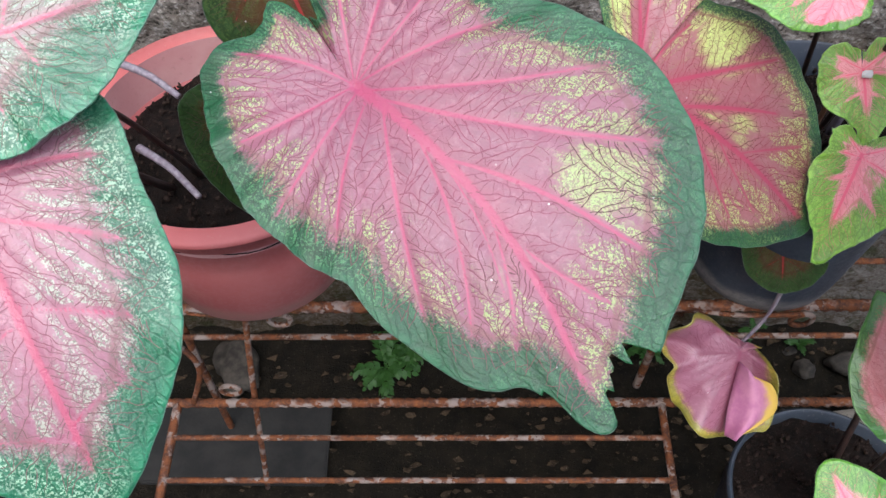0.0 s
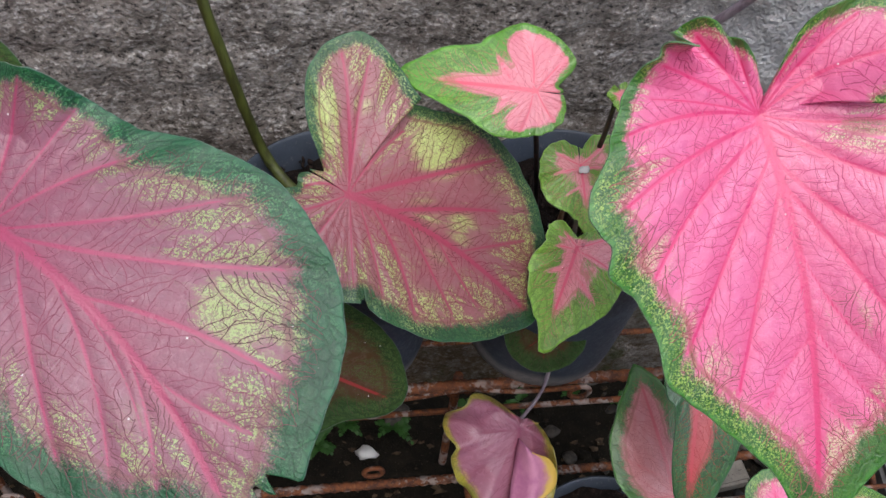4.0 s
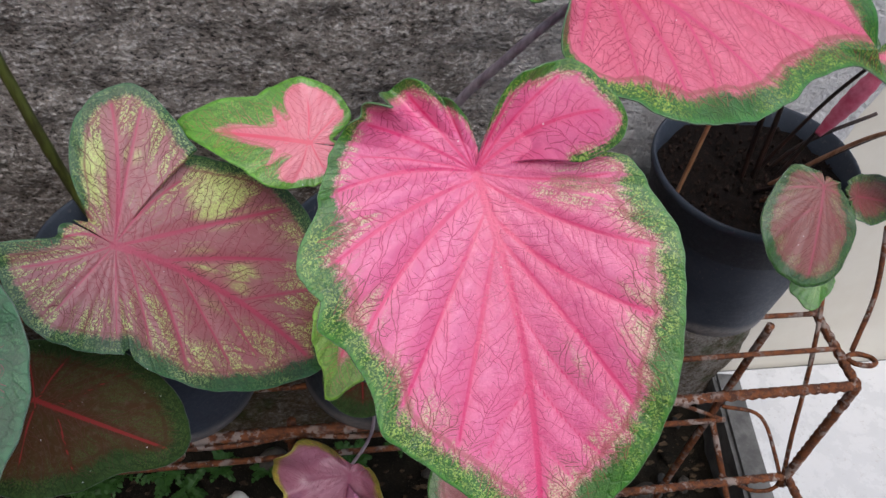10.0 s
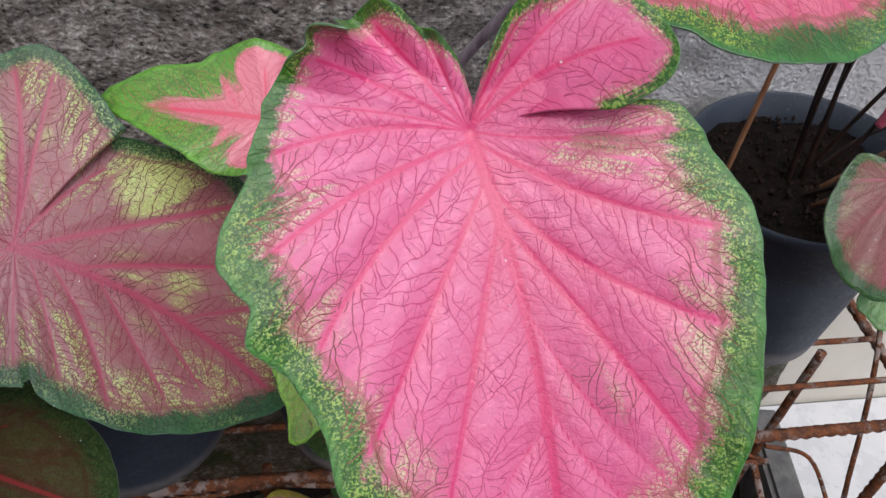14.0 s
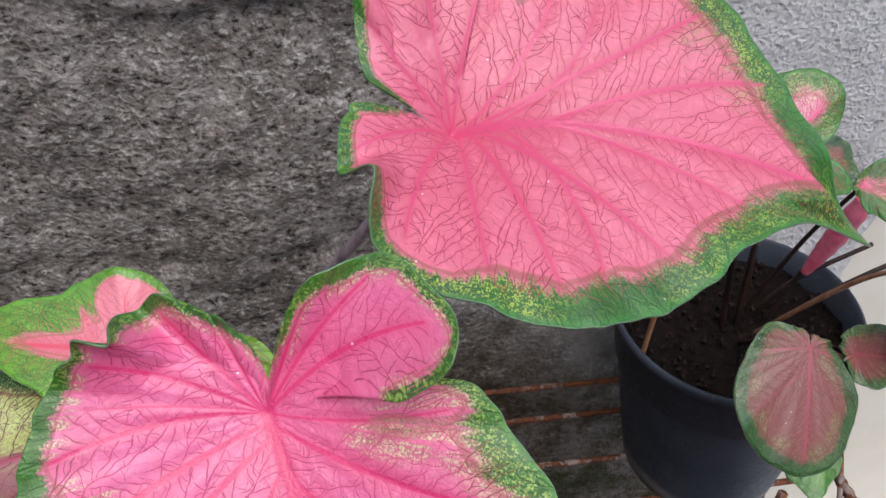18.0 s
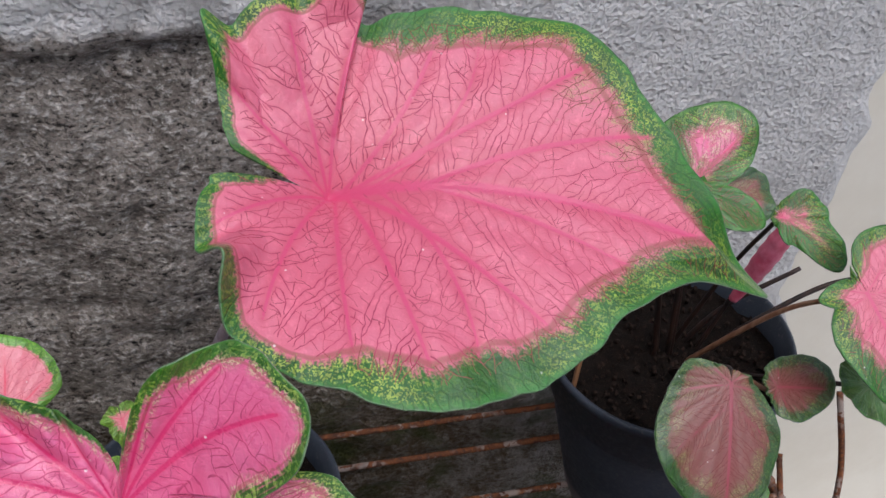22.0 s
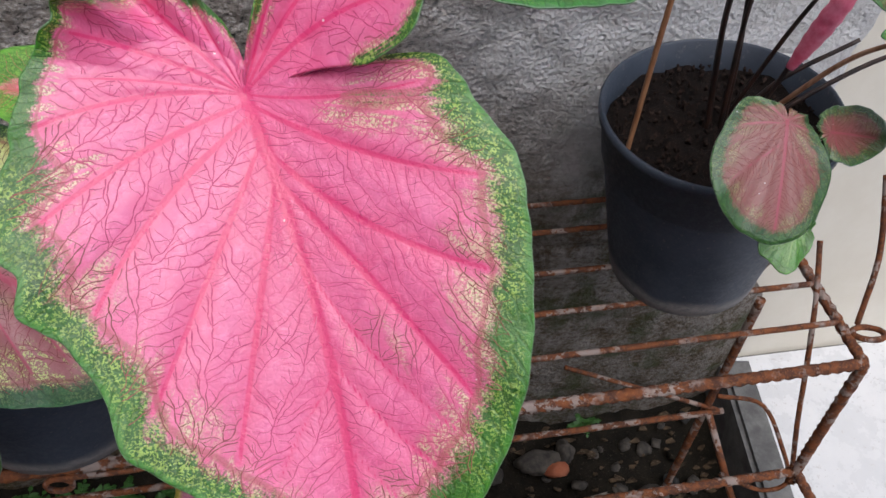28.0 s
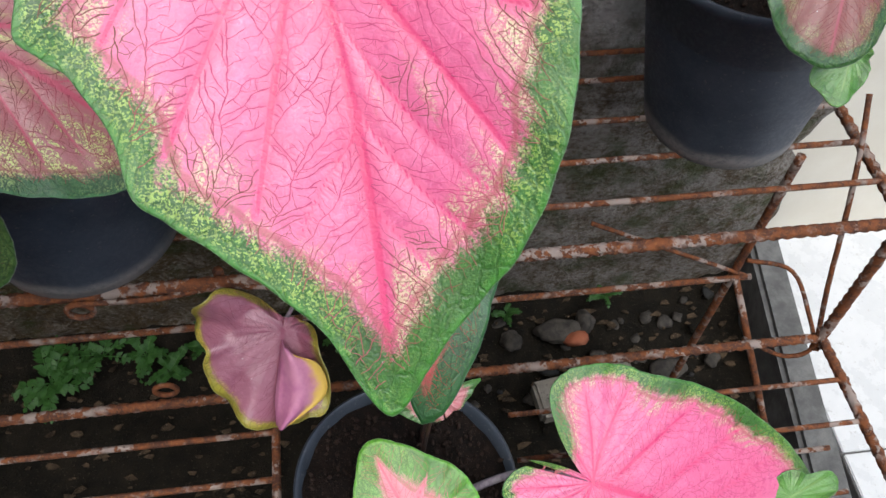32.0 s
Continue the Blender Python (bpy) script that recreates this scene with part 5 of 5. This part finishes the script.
TW = dict(twist=24, square=0.16, sides=12)
rod("front_bar", [(-0.62, Y1, Z1 - 0.003), (0.70, Y1 + 0.004, Z1)], 0.0046, **TW)
for i, y in enumerate((0.376, 0.418, 0.460, 0.507, 0.541)):
    rod("shelf_wire", [(-0.62, y - 0.004, Z1 + 0.001), (0.70, y + 0.002, Z1 + 0.001)], 0.0026)
rod("side_bar", [(0.70, Y1 + 0.004, Z1), (0.70, 0.55, Z1)], 0.0044, **TW)
rod("corner_post", [(0.70, Y1 + 0.004, Z1), (0.702, 0.328, Z2), (0.704, 0.326, Z2 - 0.01)], 0.0046, n=90, **TW)
rod("tier_bar", [(-0.62, 0.326, Z2), (0.702, 0.328, Z2)], 0.0042, **TW)
rod("tier_wire", [(-0.62, 0.396, Z2), (0.66, 0.400, Z2)], 0.0032)
for y in (0.292, 0.252, 0.212, 0.172, 0.13):
    rod("tier_wire", [(-0.25, y, Z2), (0.206, y, Z2)], 0.0027)
rod("cross_bar", [(0.206, 0.326, Z2), (0.204, 0.05, Z2 - 0.004)], 0.0036)
rod("cross_bar", [(-0.25, 0.326, Z2), (-0.25, 0.05, Z2)], 0.0042)
for y in (0.285, 0.245):
    rod("tier_wire", [(0.40, y, Z2), (0.71, y, Z2)], 0.0024)
rod("tier_side_bar", [(0.703, 0.327, Z2), (0.712, 0.05, Z2)], 0.0044, **TW)
rod("leg", [(0.712, 0.05, Z2), (0.712, 0.045, 0.02)], 0.0044, **TW)
rod("leg", [(-0.25, 0.05, Z2), (-0.25, 0.045, 0.0)], 0.0044, **TW)
rod("rear_leg", [(0.645, 0.41, Z1), (0.645, 0.40, 0.02)], 0.0042)
rod("rear_leg", [(-0.26, 0.41, Z1), (-0.26, 0.40, 0.0)], 0.0042)
rod("rear_leg", [(0.185, 0.345, Z1), (0.185, 0.345, Z2)], 0.0038)
rod("brace", [(0.645, 0.40, Z2), (0.67, 0.33, 0.20), (0.70, 0.29, 0.12)], 0.0036, n=20)
rod("brace", [(0.49, 0.42, 0.36), (0.655, 0.402, Z2)], 0.0022)
rod("scroll", [(0.645, 0.40, Z2 + 0.03), (0.69, 0.39, Z2 + 0.02), (0.704, 0.355, Z2 - 0.005), (0.702, 0.328, Z2 - 0.02), (0.68, 0.33, Z2 - 0.035), (0.64, 0.345, Z2 - 0.02)], 0.0022, n=30)
rod("scroll", [(0.70, 0.330, Z2), (0.688, 0.345, 0.34), (0.682, 0.365, 0.40), (0.684, 0.395, 0.452), (0.69, 0.43, 0.49)], 0.0024, n=30)
rod("scroll", [(0.715, 0.375, Z1), (0.722, 0.40, 0.50), (0.716, 0.43, 0.56)], 0.0024, n=20)


def ring(c, r, turn=6.6):
    return [(c[0] + r * math.cos(a), c[1], c[2] + r * math.sin(a)) for a in np.linspace(0.6, 0.6 + turn, 14)]


def flat_ring(c, r, turn=6.4, start=2.6):
    return [(c[0] + r * math.cos(a), c[1] + r * 0.8 * math.sin(a), c[2] - 0.4 * r * math.sin(a)) for a in np.linspace(start, start + turn, 14)]


rod("corner_loop", flat_ring((0.716, 0.362, Z1 + 0.004), 0.0125), 0.0026, n=40)
for cx, cz, s in ((0.285, Z1 - 0.012, -1), (0.092, Z1 - 0.012, 1), (-0.13, Z1 - 0.012, -1)):
    pts = ring((cx, Y1 - 0.004, cz), 0.0085)
    rod("scroll", pts, 0.0022, n=40)
    rod("scroll", [(cx, Y1 - 0.004, cz + 0.0085), (cx + s * 0.05, Y1 - 0.002, cz + 0.004), (cx + s * 0.09, Y1, cz + 0.008), (cx + s * 0.105, Y1 + 0.012, cz - 0.02)], 0.0022, n=24)
for cx in (0.118, -0.2):
    rod("scroll", ring((cx, 0.335, Z2 + 0.010), 0.009), 0.0023, n=40)
rod("leaning_rod", [(-0.255, 0.33, Z1), (-0.215, 0.33, 0.36), (-0.235, 0.325, Z2)], 0.0026, n=20)
rod("leaning_rod", [(-0.165, 0.37, Z1), (-0.178, 0.34, 0.30), (-0.19, 0.30, 0.12)], 0.0030, n=20)


# ---- pots ----
def soil_disc(r, seed, height=0.008):
    verts, faces = [(0, 0, height * 0.6)], []
    rings, sides = 14, 48
    for k in range(1, rings + 1):
        for j in range(sides):
            a, q = math.tau * j / sides, r * k / rings
            p = Vector((q * math.cos(a) + seed, q * math.sin(a), 0))
            verts.append((q * math.cos(a), q * math.sin(a), height * noise.fractal(p * 55, 1, 2, 3) - 0.3 * height * (k / rings) ** 4))
    faces += [(0, 1 + j, 1 + (j + 1) % sides) for j in range(sides)]
    for k in range(rings - 1):
        for j in range(sides):
            o, q = 1 + k * sides, (j + 1) % sides
            faces.append((o + j, o + sides + j, o + sides + q, o + q))
    return mesh_of("soil", verts, faces)


def crumbs_mesh(r, seed, count):
    rng = random.Random(seed)
    verts, faces = [], []
    for c in range(count):
        bm = lump(rng.random() * 50, [rng.uniform(0.0007, 0.0024) for _ in range(3)], 0.5, 1)
        a, q = rng.uniform(0, math.tau), r * 0.96 * math.sqrt(rng.random())
        o = len(verts)
        verts += [v.co + Vector((q * math.cos(a), q * math.sin(a), rng.uniform(0.001, 0.005))) for v in bm.verts]
        faces += [tuple(v.index + o for v in f.verts) for f in bm.faces]
        bm.free()
    return mesh_of("crumbs", verts, faces)


def pot(label, at, rim_z, r_top, r_bot, material, lining, fill=0.018, seed=1, rolled=False):
    """Round plastic pot; at: its foot. The soil is a part, the loose crumbs on it another."""
    th = tagged(new("plant_pot"), label, "plant pot", group="plant pots")
    th.location = at
    h = rim_z - at[2]
    w = 0.0022
    if rolled:
        prof = [(0, 0.0), (r_bot - 0.004, 0.0), (r_bot, 0.004), (r_bot + (r_top - r_bot) * 0.55, h * 0.55), (r_top - 0.006, h - 0.030), (r_top - 0.001, h - 0.026), (r_top, h - 0.006), (r_top + 0.010, h - 0.003), (r_top + 0.013, h), (r_top + 0.010, h + 0.003), (r_top - 0.002, h + 0.002)]
    else:
        prof = [(0, 0.002), (r_bot - 0.012, 0.002), (r_bot - 0.010, 0.0), (r_bot - 0.004, 0.0), (r_bot, 0.004), (r_bot + 0.0015, 0.014), (r_bot + (r_top - r_bot) * 0.70, h * 0.70), (r_bot + (r_top - r_bot) * 0.72, h * 0.72), (r_bot + (r_top - r_bot) * 0.735 + 0.0016, h * 0.735), (r_top - 0.001, h - 0.009), (r_top + 0.0014, h - 0.008), (r_top + 0.0016, h - 0.001), (r_top, h)]
    part("body", lathe(prof, wobble=0.004), material, th)
    inner = [(r_top - (0.002 if rolled else 0.0), h + (0.002 if rolled else 0.0)), (r_top - w, h - 0.001), (r_top - w - 0.004, h * 0.72), (r_bot + (r_top - r_bot) * 0.4 - w, h * 0.4)]
    part("lining", lathe(inner, wobble=0.004), lining, th)
    rs = r_bot + (r_top - r_bot) * (1 - fill / h) - w + 0.001
    soil = part("soil", soil_disc(rs, seed), SOIL, th, "dark crumbly potting soil")
    soil.location = (0, 0, h - fill)
    cr = part("soil_grit", crumbs_mesh(rs, seed, 420), CRUMB, soil)
    cr["kind"] = "stuff"
    return th


pot("black plastic nursery pot with dusty foot and dark soil", (0.590, 0.457, 0.448), 0.617, 0.0845, 0.062, BLACK_POT, BLACK_POT, seed=3, fill=0.022).rotation_euler = (0, radians(-6), 0)
pot("black plastic pot standing on the upper wires", (0.095, 0.392, 0.447), 0.60, 0.078, 0.065, BLACK_POT, BLACK_POT, seed=5, fill=0.024)
pot("black plastic pot behind the young leaves", (0.258, 0.388, 0.447), 0.60, 0.076, 0.062, BLACK_POT, BLACK_POT, seed=7, fill=0.024)
pot("black plastic pot on the lower tier with dark soil", (0.303, 0.208, 0.208), 0.36, 0.077, 0.062, BLACK_POT, BLACK_POT, seed=9, fill=0.012)
pot("salmon pink plastic pot with a rolled rim", (-0.152, 0.395, 0.447), 0.585, 0.092, 0.078, SALMON_POT, POT_LINING, seed=11, fill=0.030, rolled=True)
for y in (0.165, 0.208, 0.25):
    rod("low_wire", [(-0.25, y, 0.2045), (0.712, y, 0.2045)], 0.0026)

# stick and dry stalks in the pots
st = tagged(new("plant_stick"), "thin brown wooden stick pushed into the soil", "stick")
st.location = (0.500, 0.44, 0.585)
part("shaft", tube([(0, 0, 0), (0.0, 0.0, 0.10), (0.002, 0.002, 0.20)], 0.0019, n=16, rough=0.1), STICK, st)

# a bare stalk rising beside the wall
stalk = tagged(new("plant_stalk"), "long olive green leaf stalk rising from the black pot", "stalk")
stalk.location = (0.075, 0.41, 0.575)
part("stem", tube([(0, 0, 0), (-0.031, 0.035, 0.02), (-0.046, 0.035, 0.085), (-0.058, 0.035, 0.15), (-0.07, 0.03, 0.23), (-0.10, 0.0, 0.33)], 0.0042, 0.0030, n=40, rough=0.12), STEM_GREEN, stalk)

# leaf stalks that stand in the pot by the corner
for pts in ([(0.583, 0.462, 0.586), (0.572, 0.458, 0.65), (0.553, 0.45, 0.73)], [(0.60, 0.455, 0.586), (0.625, 0.452, 0.62), (0.675, 0.45, 0.655), (0.71, 0.44, 0.67)], [(0.592, 0.47, 0.586), (0.615, 0.465, 0.63), (0.66, 0.46, 0.665)]):
    s0 = tagged(new("plant_stalk"), "thin dark brown leaf stalk in the black pot", "stalk", group="thin stalks")
    s0.location = pts[0]
    part("stem", tube([Vector(q) - Vector(pts[0]) for q in pts], 0.0022, 0.0016, n=20, rough=0.1), STEM_DARK, s0)


for ends in [((-0.226, 0.429, 0.612), (-0.18, 0.407, 0.6)), ((-0.21, 0.383, 0.575), (-0.162, 0.342, 0.572))]:
    dry = tagged(new("dry_stalk"), "pale dry leaf stalk lying in the salmon pot", "stalk", group="dry stalks")
    dry.location = ends[0]
    step = Vector(ends[1]) - Vector(ends[0])
    part("stem", tube([(0, 0, 0), step * 0.5 + Vector((0.001, 0.002, 0.002)), step], 0.0030, 0.0022, n=14), STEM_GREY, dry)


def rolled_leaf():
    """A young leaf still rolled up into a cone."""
    th = tagged(new("rolled_leaf"), "young pink leaf still rolled into a cone", "leaf")
    th.location = (0.607, 0.45, 0.652)
    axis = Vector((0.020, 0.0, 0.058))
    d = axis.normalized()
    u = d.cross(Vector((0, 1, 0))).normalized()
    w = d.cross(u)
    verts, faces = [], []
    n, m = 30, 26
    for i in range(n + 1):
        s = i / n
        for j in range(m + 1):
            a = 1.7 * math.tau * j / m
            r = (0.0010 + 0.0072 * math.sin(math.pi * min(1.0, s * 0.62 + 0.10))) * (0.62 + 0.42 * j / m) * (1 + 0.04 * math.sin(40 * s))
            verts.append(axis * s * (1 + 0.05 * j / m) + (u * math.cos(a) + w * math.sin(a)) * r)
    for i in range(n):
        for j in range(m):
            k = i * (m + 1) + j
            faces.append((k, k + 1, k + m + 2, k + m + 1))
    ob = part("blade", mesh_of("roll", verts, faces), ROLLED, th)
    ob.modifiers.new("thickness", "SOLIDIFY").thickness = 0.0005
    part("stalk", tube([axis, axis * 1.25 + Vector((0.004, 0.004, 0)), Vector((0.02, 0.01, 0.04)), Vector((-0.01, 0.008, -0.066))], 0.0014, 0.0018, n=24), STEM_DARK, th)


ROLLED = plain_material("rolled_pink", (0.62, 0.09, 0.17), (0.74, 0.20, 0.30), 120, 0.45, 0.4, 0.001)
rolled_leaf()


# ---- weeds, stones and scraps on the earth ----
def leaflet(length, width):
    verts = [(0, 0, 0)]
    n = 5
    for i in range(1, n):
        s = i / n
        w = width * math.sin(math.pi * s ** 0.8)
        z = -0.25 * length * s * s
        verts += [(-w, length * s, z + 0.12 * w), (0, length * s, z), (w, length * s, z + 0.12 * w)]
    verts.append((0, length, -0.25 * length))
    faces = [(0, 1, 2), (0, 2, 3)]
    for i in range(n - 2):
        o = 1 + 3 * i
        faces += [(o, o + 3, o + 4, o + 1), (o + 1, o + 4, o + 5, o + 2)]
    o = 1 + 3 * (n - 2)
    faces += [(o, len(verts) - 1, o + 1), (o + 1, len(verts) - 1, o + 2)]
    return verts, faces


LEAFLETS = {}


def weed(seed, at, fronds, length, size, round_leaf, label):
    """A weed: stalks with leaflets in pairs."""
    rng = random.Random(seed)
    th = tagged(new("weed"), label, "weed", group="weeds under the rack")
    th.location = at
    for k in range(fronds):
        pairs = rng.randint(4, 7)
        ln = length * rng.uniform(0.7, 1.2)
        rise, fall = rng.uniform(0.45, 0.9), rng.uniform(0.7, 1.3)
        spine = [Vector((0, ln * s * (1 - 0.15 * s), ln * (rise * s - fall * 0.55 * s * s))) for s in np.linspace(0, 1, pairs + 2)]
        fr = part("frond", tube(spine, 0.0009, 0.0004, sides=5, n=pairs + 4), FERN, th)
        fr.rotation_euler = (rng.uniform(-0.25, 0.35), rng.uniform(-0.25, 0.25), math.tau * k / fronds + rng.uniform(-0.4, 0.4))
        key = (round(size, 4), round_leaf)
        if key not in LEAFLETS:
            LEAFLETS[key] = mesh_of("leaflet", *leaflet(size, size * (0.46 if round_leaf else 0.30)))
            LEAFLETS[key].materials.append(FERN)
        for i in range(1, len(spine)):
            d = (spine[i] - spine[i - 1]).normalized()
            for sgn in ((-1, 1) if i < len(spine) - 1 else (0,)):
                lf = part("leaflet", LEAFLETS[key], None, fr)
                lf.location = spine[i]
                lf.rotation_euler = (math.asin(max(-1, min(1, d.z))) + rng.uniform(-0.3, 0.3), rng.uniform(-0.4, 0.4), -sgn * rng.uniform(0.8, 1.2))
                lf.scale = [rng.uniform(0.75, 1.15) * (1 - 0.45 * i / len(spine))] * 3


weed(1, (-0.075, 0.49, 0.03), 9, 0.055, 0.017, False, "small bright green fern growing on the damp earth")
weed(2, (-0.02, 0.52, 0.03), 6, 0.040, 0.011, False, "tiny green fern at the foot of the wall")
for i, (x, y) in enumerate(((-0.05, 0.505), (0.03, 0.515), (0.06, 0.49), (0.10, 0.52), (0.16, 0.51), (0.27, 0.52))):
    weed(10 + i, (x, y, 0.03), 7, 0.032, 0.0095, True, "low green weed with round leaves on the earth")
for i, (x, y) in enumerate(((0.33, 0.53), (0.41, 0.54), (0.60, 0.535), (0.47, 0.52))):
    weed(40 + i, (x, y, 0.04), 4, 0.022, 0.007, True, "sparse yellowish green weed among the stones")

rng = random.Random(4)
for i in range(64):
    x, y = rng.uniform(0.34, 0.76), rng.uniform(0.30, 0.545)
    s = rng.uniform(0.004, 0.011)
    stone = part("stone", lump(i + 1, (s * rng.uniform(0.8, 1.3), s * rng.uniform(0.7, 1.1), s * rng.uniform(0.35, 0.6)), 0.5, 2), (STONE, STONE, SLATE, EARTH)[i % 4])
    stone.location, stone.rotation_euler = (x, y, 0.020 + 0.2 * s), (rng.uniform(-0.3, 0.3), rng.uniform(-0.3, 0.3), rng.uniform(0, 6))
    tagged(stone, "small rough grey stone on the dark earth", "stone", group="stones")
for i, (x, y, sx, sy) in enumerate(((0.534, 0.495, 0.030, 0.017), (0.57, 0.505, 0.016, 0.013), (0.472, 0.487, 0.014, 0.012), (0.165, 0.53, 0.02, 0.014), (-0.269, 0.491, 0.045, 0.028), (0.66, 0.43, 0.022, 0.016))):
    stone = part("stone", lump(i + 70, (sx, sy, 0.011), 0.4, 3), STONE)
    stone.location, stone.rotation_euler = (x, y, 0.030), (0.1, -0.1, i * 1.3)
    tagged(stone, "larger pale grey stone lying on the earth", "stone", group="stones")
shard = part("brick_shard", lump(90, (0.014, 0.011, 0.009), 0.5, 2), BRICK)
shard.location = (0.553, 0.480, 0.035)
tagged(shard, "broken orange brick shard among the stones", "brick shard")
scrap = part("scrap", lump(91, (0.013, 0.010, 0.007), 0.6, 2), WHITE_BIT)
scrap.location = (0.122, 0.474, 0.035)
tagged(scrap, "crumpled white scrap on the dark earth", "scrap")
slab = part("slab", box(-0.062, 0.062, -0.023, 0.023, -0.014, 0.012, 0.004), PALE_BLOCK, smooth=False)
slab.location, slab.rotation_euler = (0.545, 0.405, 0.042), (0.05, -0.04, 0.12)
tagged(slab, "pale broken cement slab lying on the dark earth", "slab")
board = part("board", box(-0.36, -0.14, 0.33, 0.43, 0.030, 0.040, 0.002), SLATE, smooth=False)
board.rotation_euler = (0.0, 0.03, 0.0)
tagged(board, "flat grey board lying on the earth", "board")

# clear droplets on a young leaf
DROP = Mat("water_drop")
DROP.b.inputs["Transmission Weight"].default_value = 1.0
DROP.b.inputs["Roughness"].default_value = 0.02
DROP.b.inputs["IOR"].default_value = 1.33
DROP = DROP.m


def leaf_like(words):
    return [o for o in scene.objects if o.name.startswith("caladium_leaf") and words in o.get("label", "")][0]


def drops(th, count, seed):
    """Round water drops that lie on a leaf."""
    rng = random.Random(seed)
    sheet = [o for o in th.children if o.name.startswith("blade")][0].data
    bm = bmesh.new()
    bmesh.ops.create_uvsphere(bm, u_segments=12, v_segments=8, radius=1)
    bead = bpy.data.meshes.new("water_drop")
    bm.to_mesh(bead)
    bm.free()
    bead.polygons.foreach_set("use_smooth", [True] * len(bead.polygons))
    bead.materials.append(DROP)
    for _ in range(count):
        v = sheet.vertices[rng.randrange(len(sheet.vertices))]
        ob = new("water_drop", bead)
        r = rng.uniform(0.0007, 0.0015)
        ob.matrix_world = Matrix.Translation(th.location + v.co + v.normal * 0.25 * r) @ v.normal.to_track_quat("Z", "Y").to_matrix().to_4x4() @ Matrix.Diagonal((r, r, 0.65 * r, 1))
        tagged(ob, "clear round water drop lying on a caladium leaf", "water drop", group="water drops")


drops(leaf_like("lime green caladium leaf with pink star"), 16, 3)
drops(leaf_like("red ribs over the salmon pot"), 10, 5)
spot = part("white_spot", lump(17, (0.0040, 0.0024, 0.0011), 0.5, 2), WHITE_BIT, leaf_like("pink star and white spot"), "small white dried spot")
spot.location, spot.rotation_euler = (0.001, -0.004, 0.0), (radians(33), 0, 0.4)


def litter_mesh(seed, count, x0, x1, y0, y1):
    """Small dry chips, bits of bark and grit strewn over the earth."""
    rng = random.Random(seed)
    verts, faces = [], []
    for _ in range(count):
        c = Vector((rng.uniform(x0, x1), rng.uniform(y0, y1), 0.0))
        c.z = 0.012 + 0.020 * noise.fractal(Vector((c.x, c.y, 0)) * 9, 1, 2, 3) + 0.05 * max(0, c.y - 0.47) + 0.004
        size, turn, tilt = rng.uniform(0.002, 0.008), rng.uniform(0, 6.28), rng.uniform(-0.5, 0.5)
        base = len(verts)
        n = rng.choice((4, 5, 6))
        for z in (-0.0012, 0.0012):
            for j in range(n):
                a = turn + math.tau * j / n
                r = size * (1 + 0.35 * math.sin(3 * a + seed + base))
                verts.append(c + Vector((r * math.cos(a), 0.55 * r * math.sin(a), z + tilt * r * math.cos(a))))
        faces.append(tuple(range(base + n, base + 2 * n)))
        faces += [(base + j, base + (j + 1) % n, base + n + (j + 1) % n, base + n + j) for j in range(n)]
    return mesh_of("litter", verts, faces, smooth=False)


LITTER = plain_material("dry_litter", (0.012, 0.009, 0.006), (0.11, 0.075, 0.045), 70, 0.9, 0.4, 0.001, 0.2, (0.24, 0.20, 0.15))
tagged(part("leaf_litter", litter_mesh(6, 900, -0.45, 0.77, 0.05, 0.55), LITTER), "small brown bits of litter strewn over the dark earth", "litter", kind="stuff")


def folded_flap():
    """The edge of the withered leaf that has rolled over towards the front."""
    inner = spline([(0.227, 0.289, 0.437), (0.223, 0.275, 0.423), (0.219, 0.260, 0.409), (0.218, 0.247, 0.395)], 16)
    outer = spline([(0.233, 0.278, 0.436), (0.250, 0.273, 0.429), (0.253, 0.258, 0.413), (0.225, 0.242, 0.401)], 16)
    verts, faces, md = [], [], []
    n = 10
    for p, q in zip(inner, outer):
        for j in range(n + 1):
            s = j / n
            v = p.lerp(q, s) + Vector((0.0, -0.004, 0.005)) * math.sin(math.pi * s) + Vector((0, -0.5, 0.6)) * 0.003 * math.sin(9 * s + 40 * p.z)
            verts.append(v - Vector(((0.228, 0.297, 0.438))))
            md.append((1 - s) * 0.028)
    for i in range(15):
        for j in range(n):
            k = i * (n + 1) + j
            faces.append((k, k + 1, k + n + 2, k + n + 1))
    me = mesh_of("flap", verts, faces)
    me.attributes.new("md", "FLOAT", "POINT").data.foreach_set("value", np.array(md, np.float32))
    k = Mat("rolled_edge")
    v = k.coords()
    d = k.maths("ADD", k.attr("md"), k.maths("MULTIPLY", k.maths("SUBTRACT", k.noise(v, 120, 3), 0.5), 0.008))
    col = k.mix(k.ramp(k.noise(v, 70, 3), 0.35, 0.65), (0.62, 0.26, 0.40), (0.50, 0.17, 0.32))
    col = k.mix(k.ramp(d, 0.010, 0.003), col, (0.74, 0.50, 0.10))
    part("folded_edge", me, k.done(col, 0.45, k.bump(k.noise(v, 300, 3), 0.3, 0.0006)), WITHERED, "pale pink rolled edge with a yellow rim").modifiers.new("thickness", "SOLIDIFY").thickness = 0.0006


WITHERED = leaf_like("withered")
folded_flap()
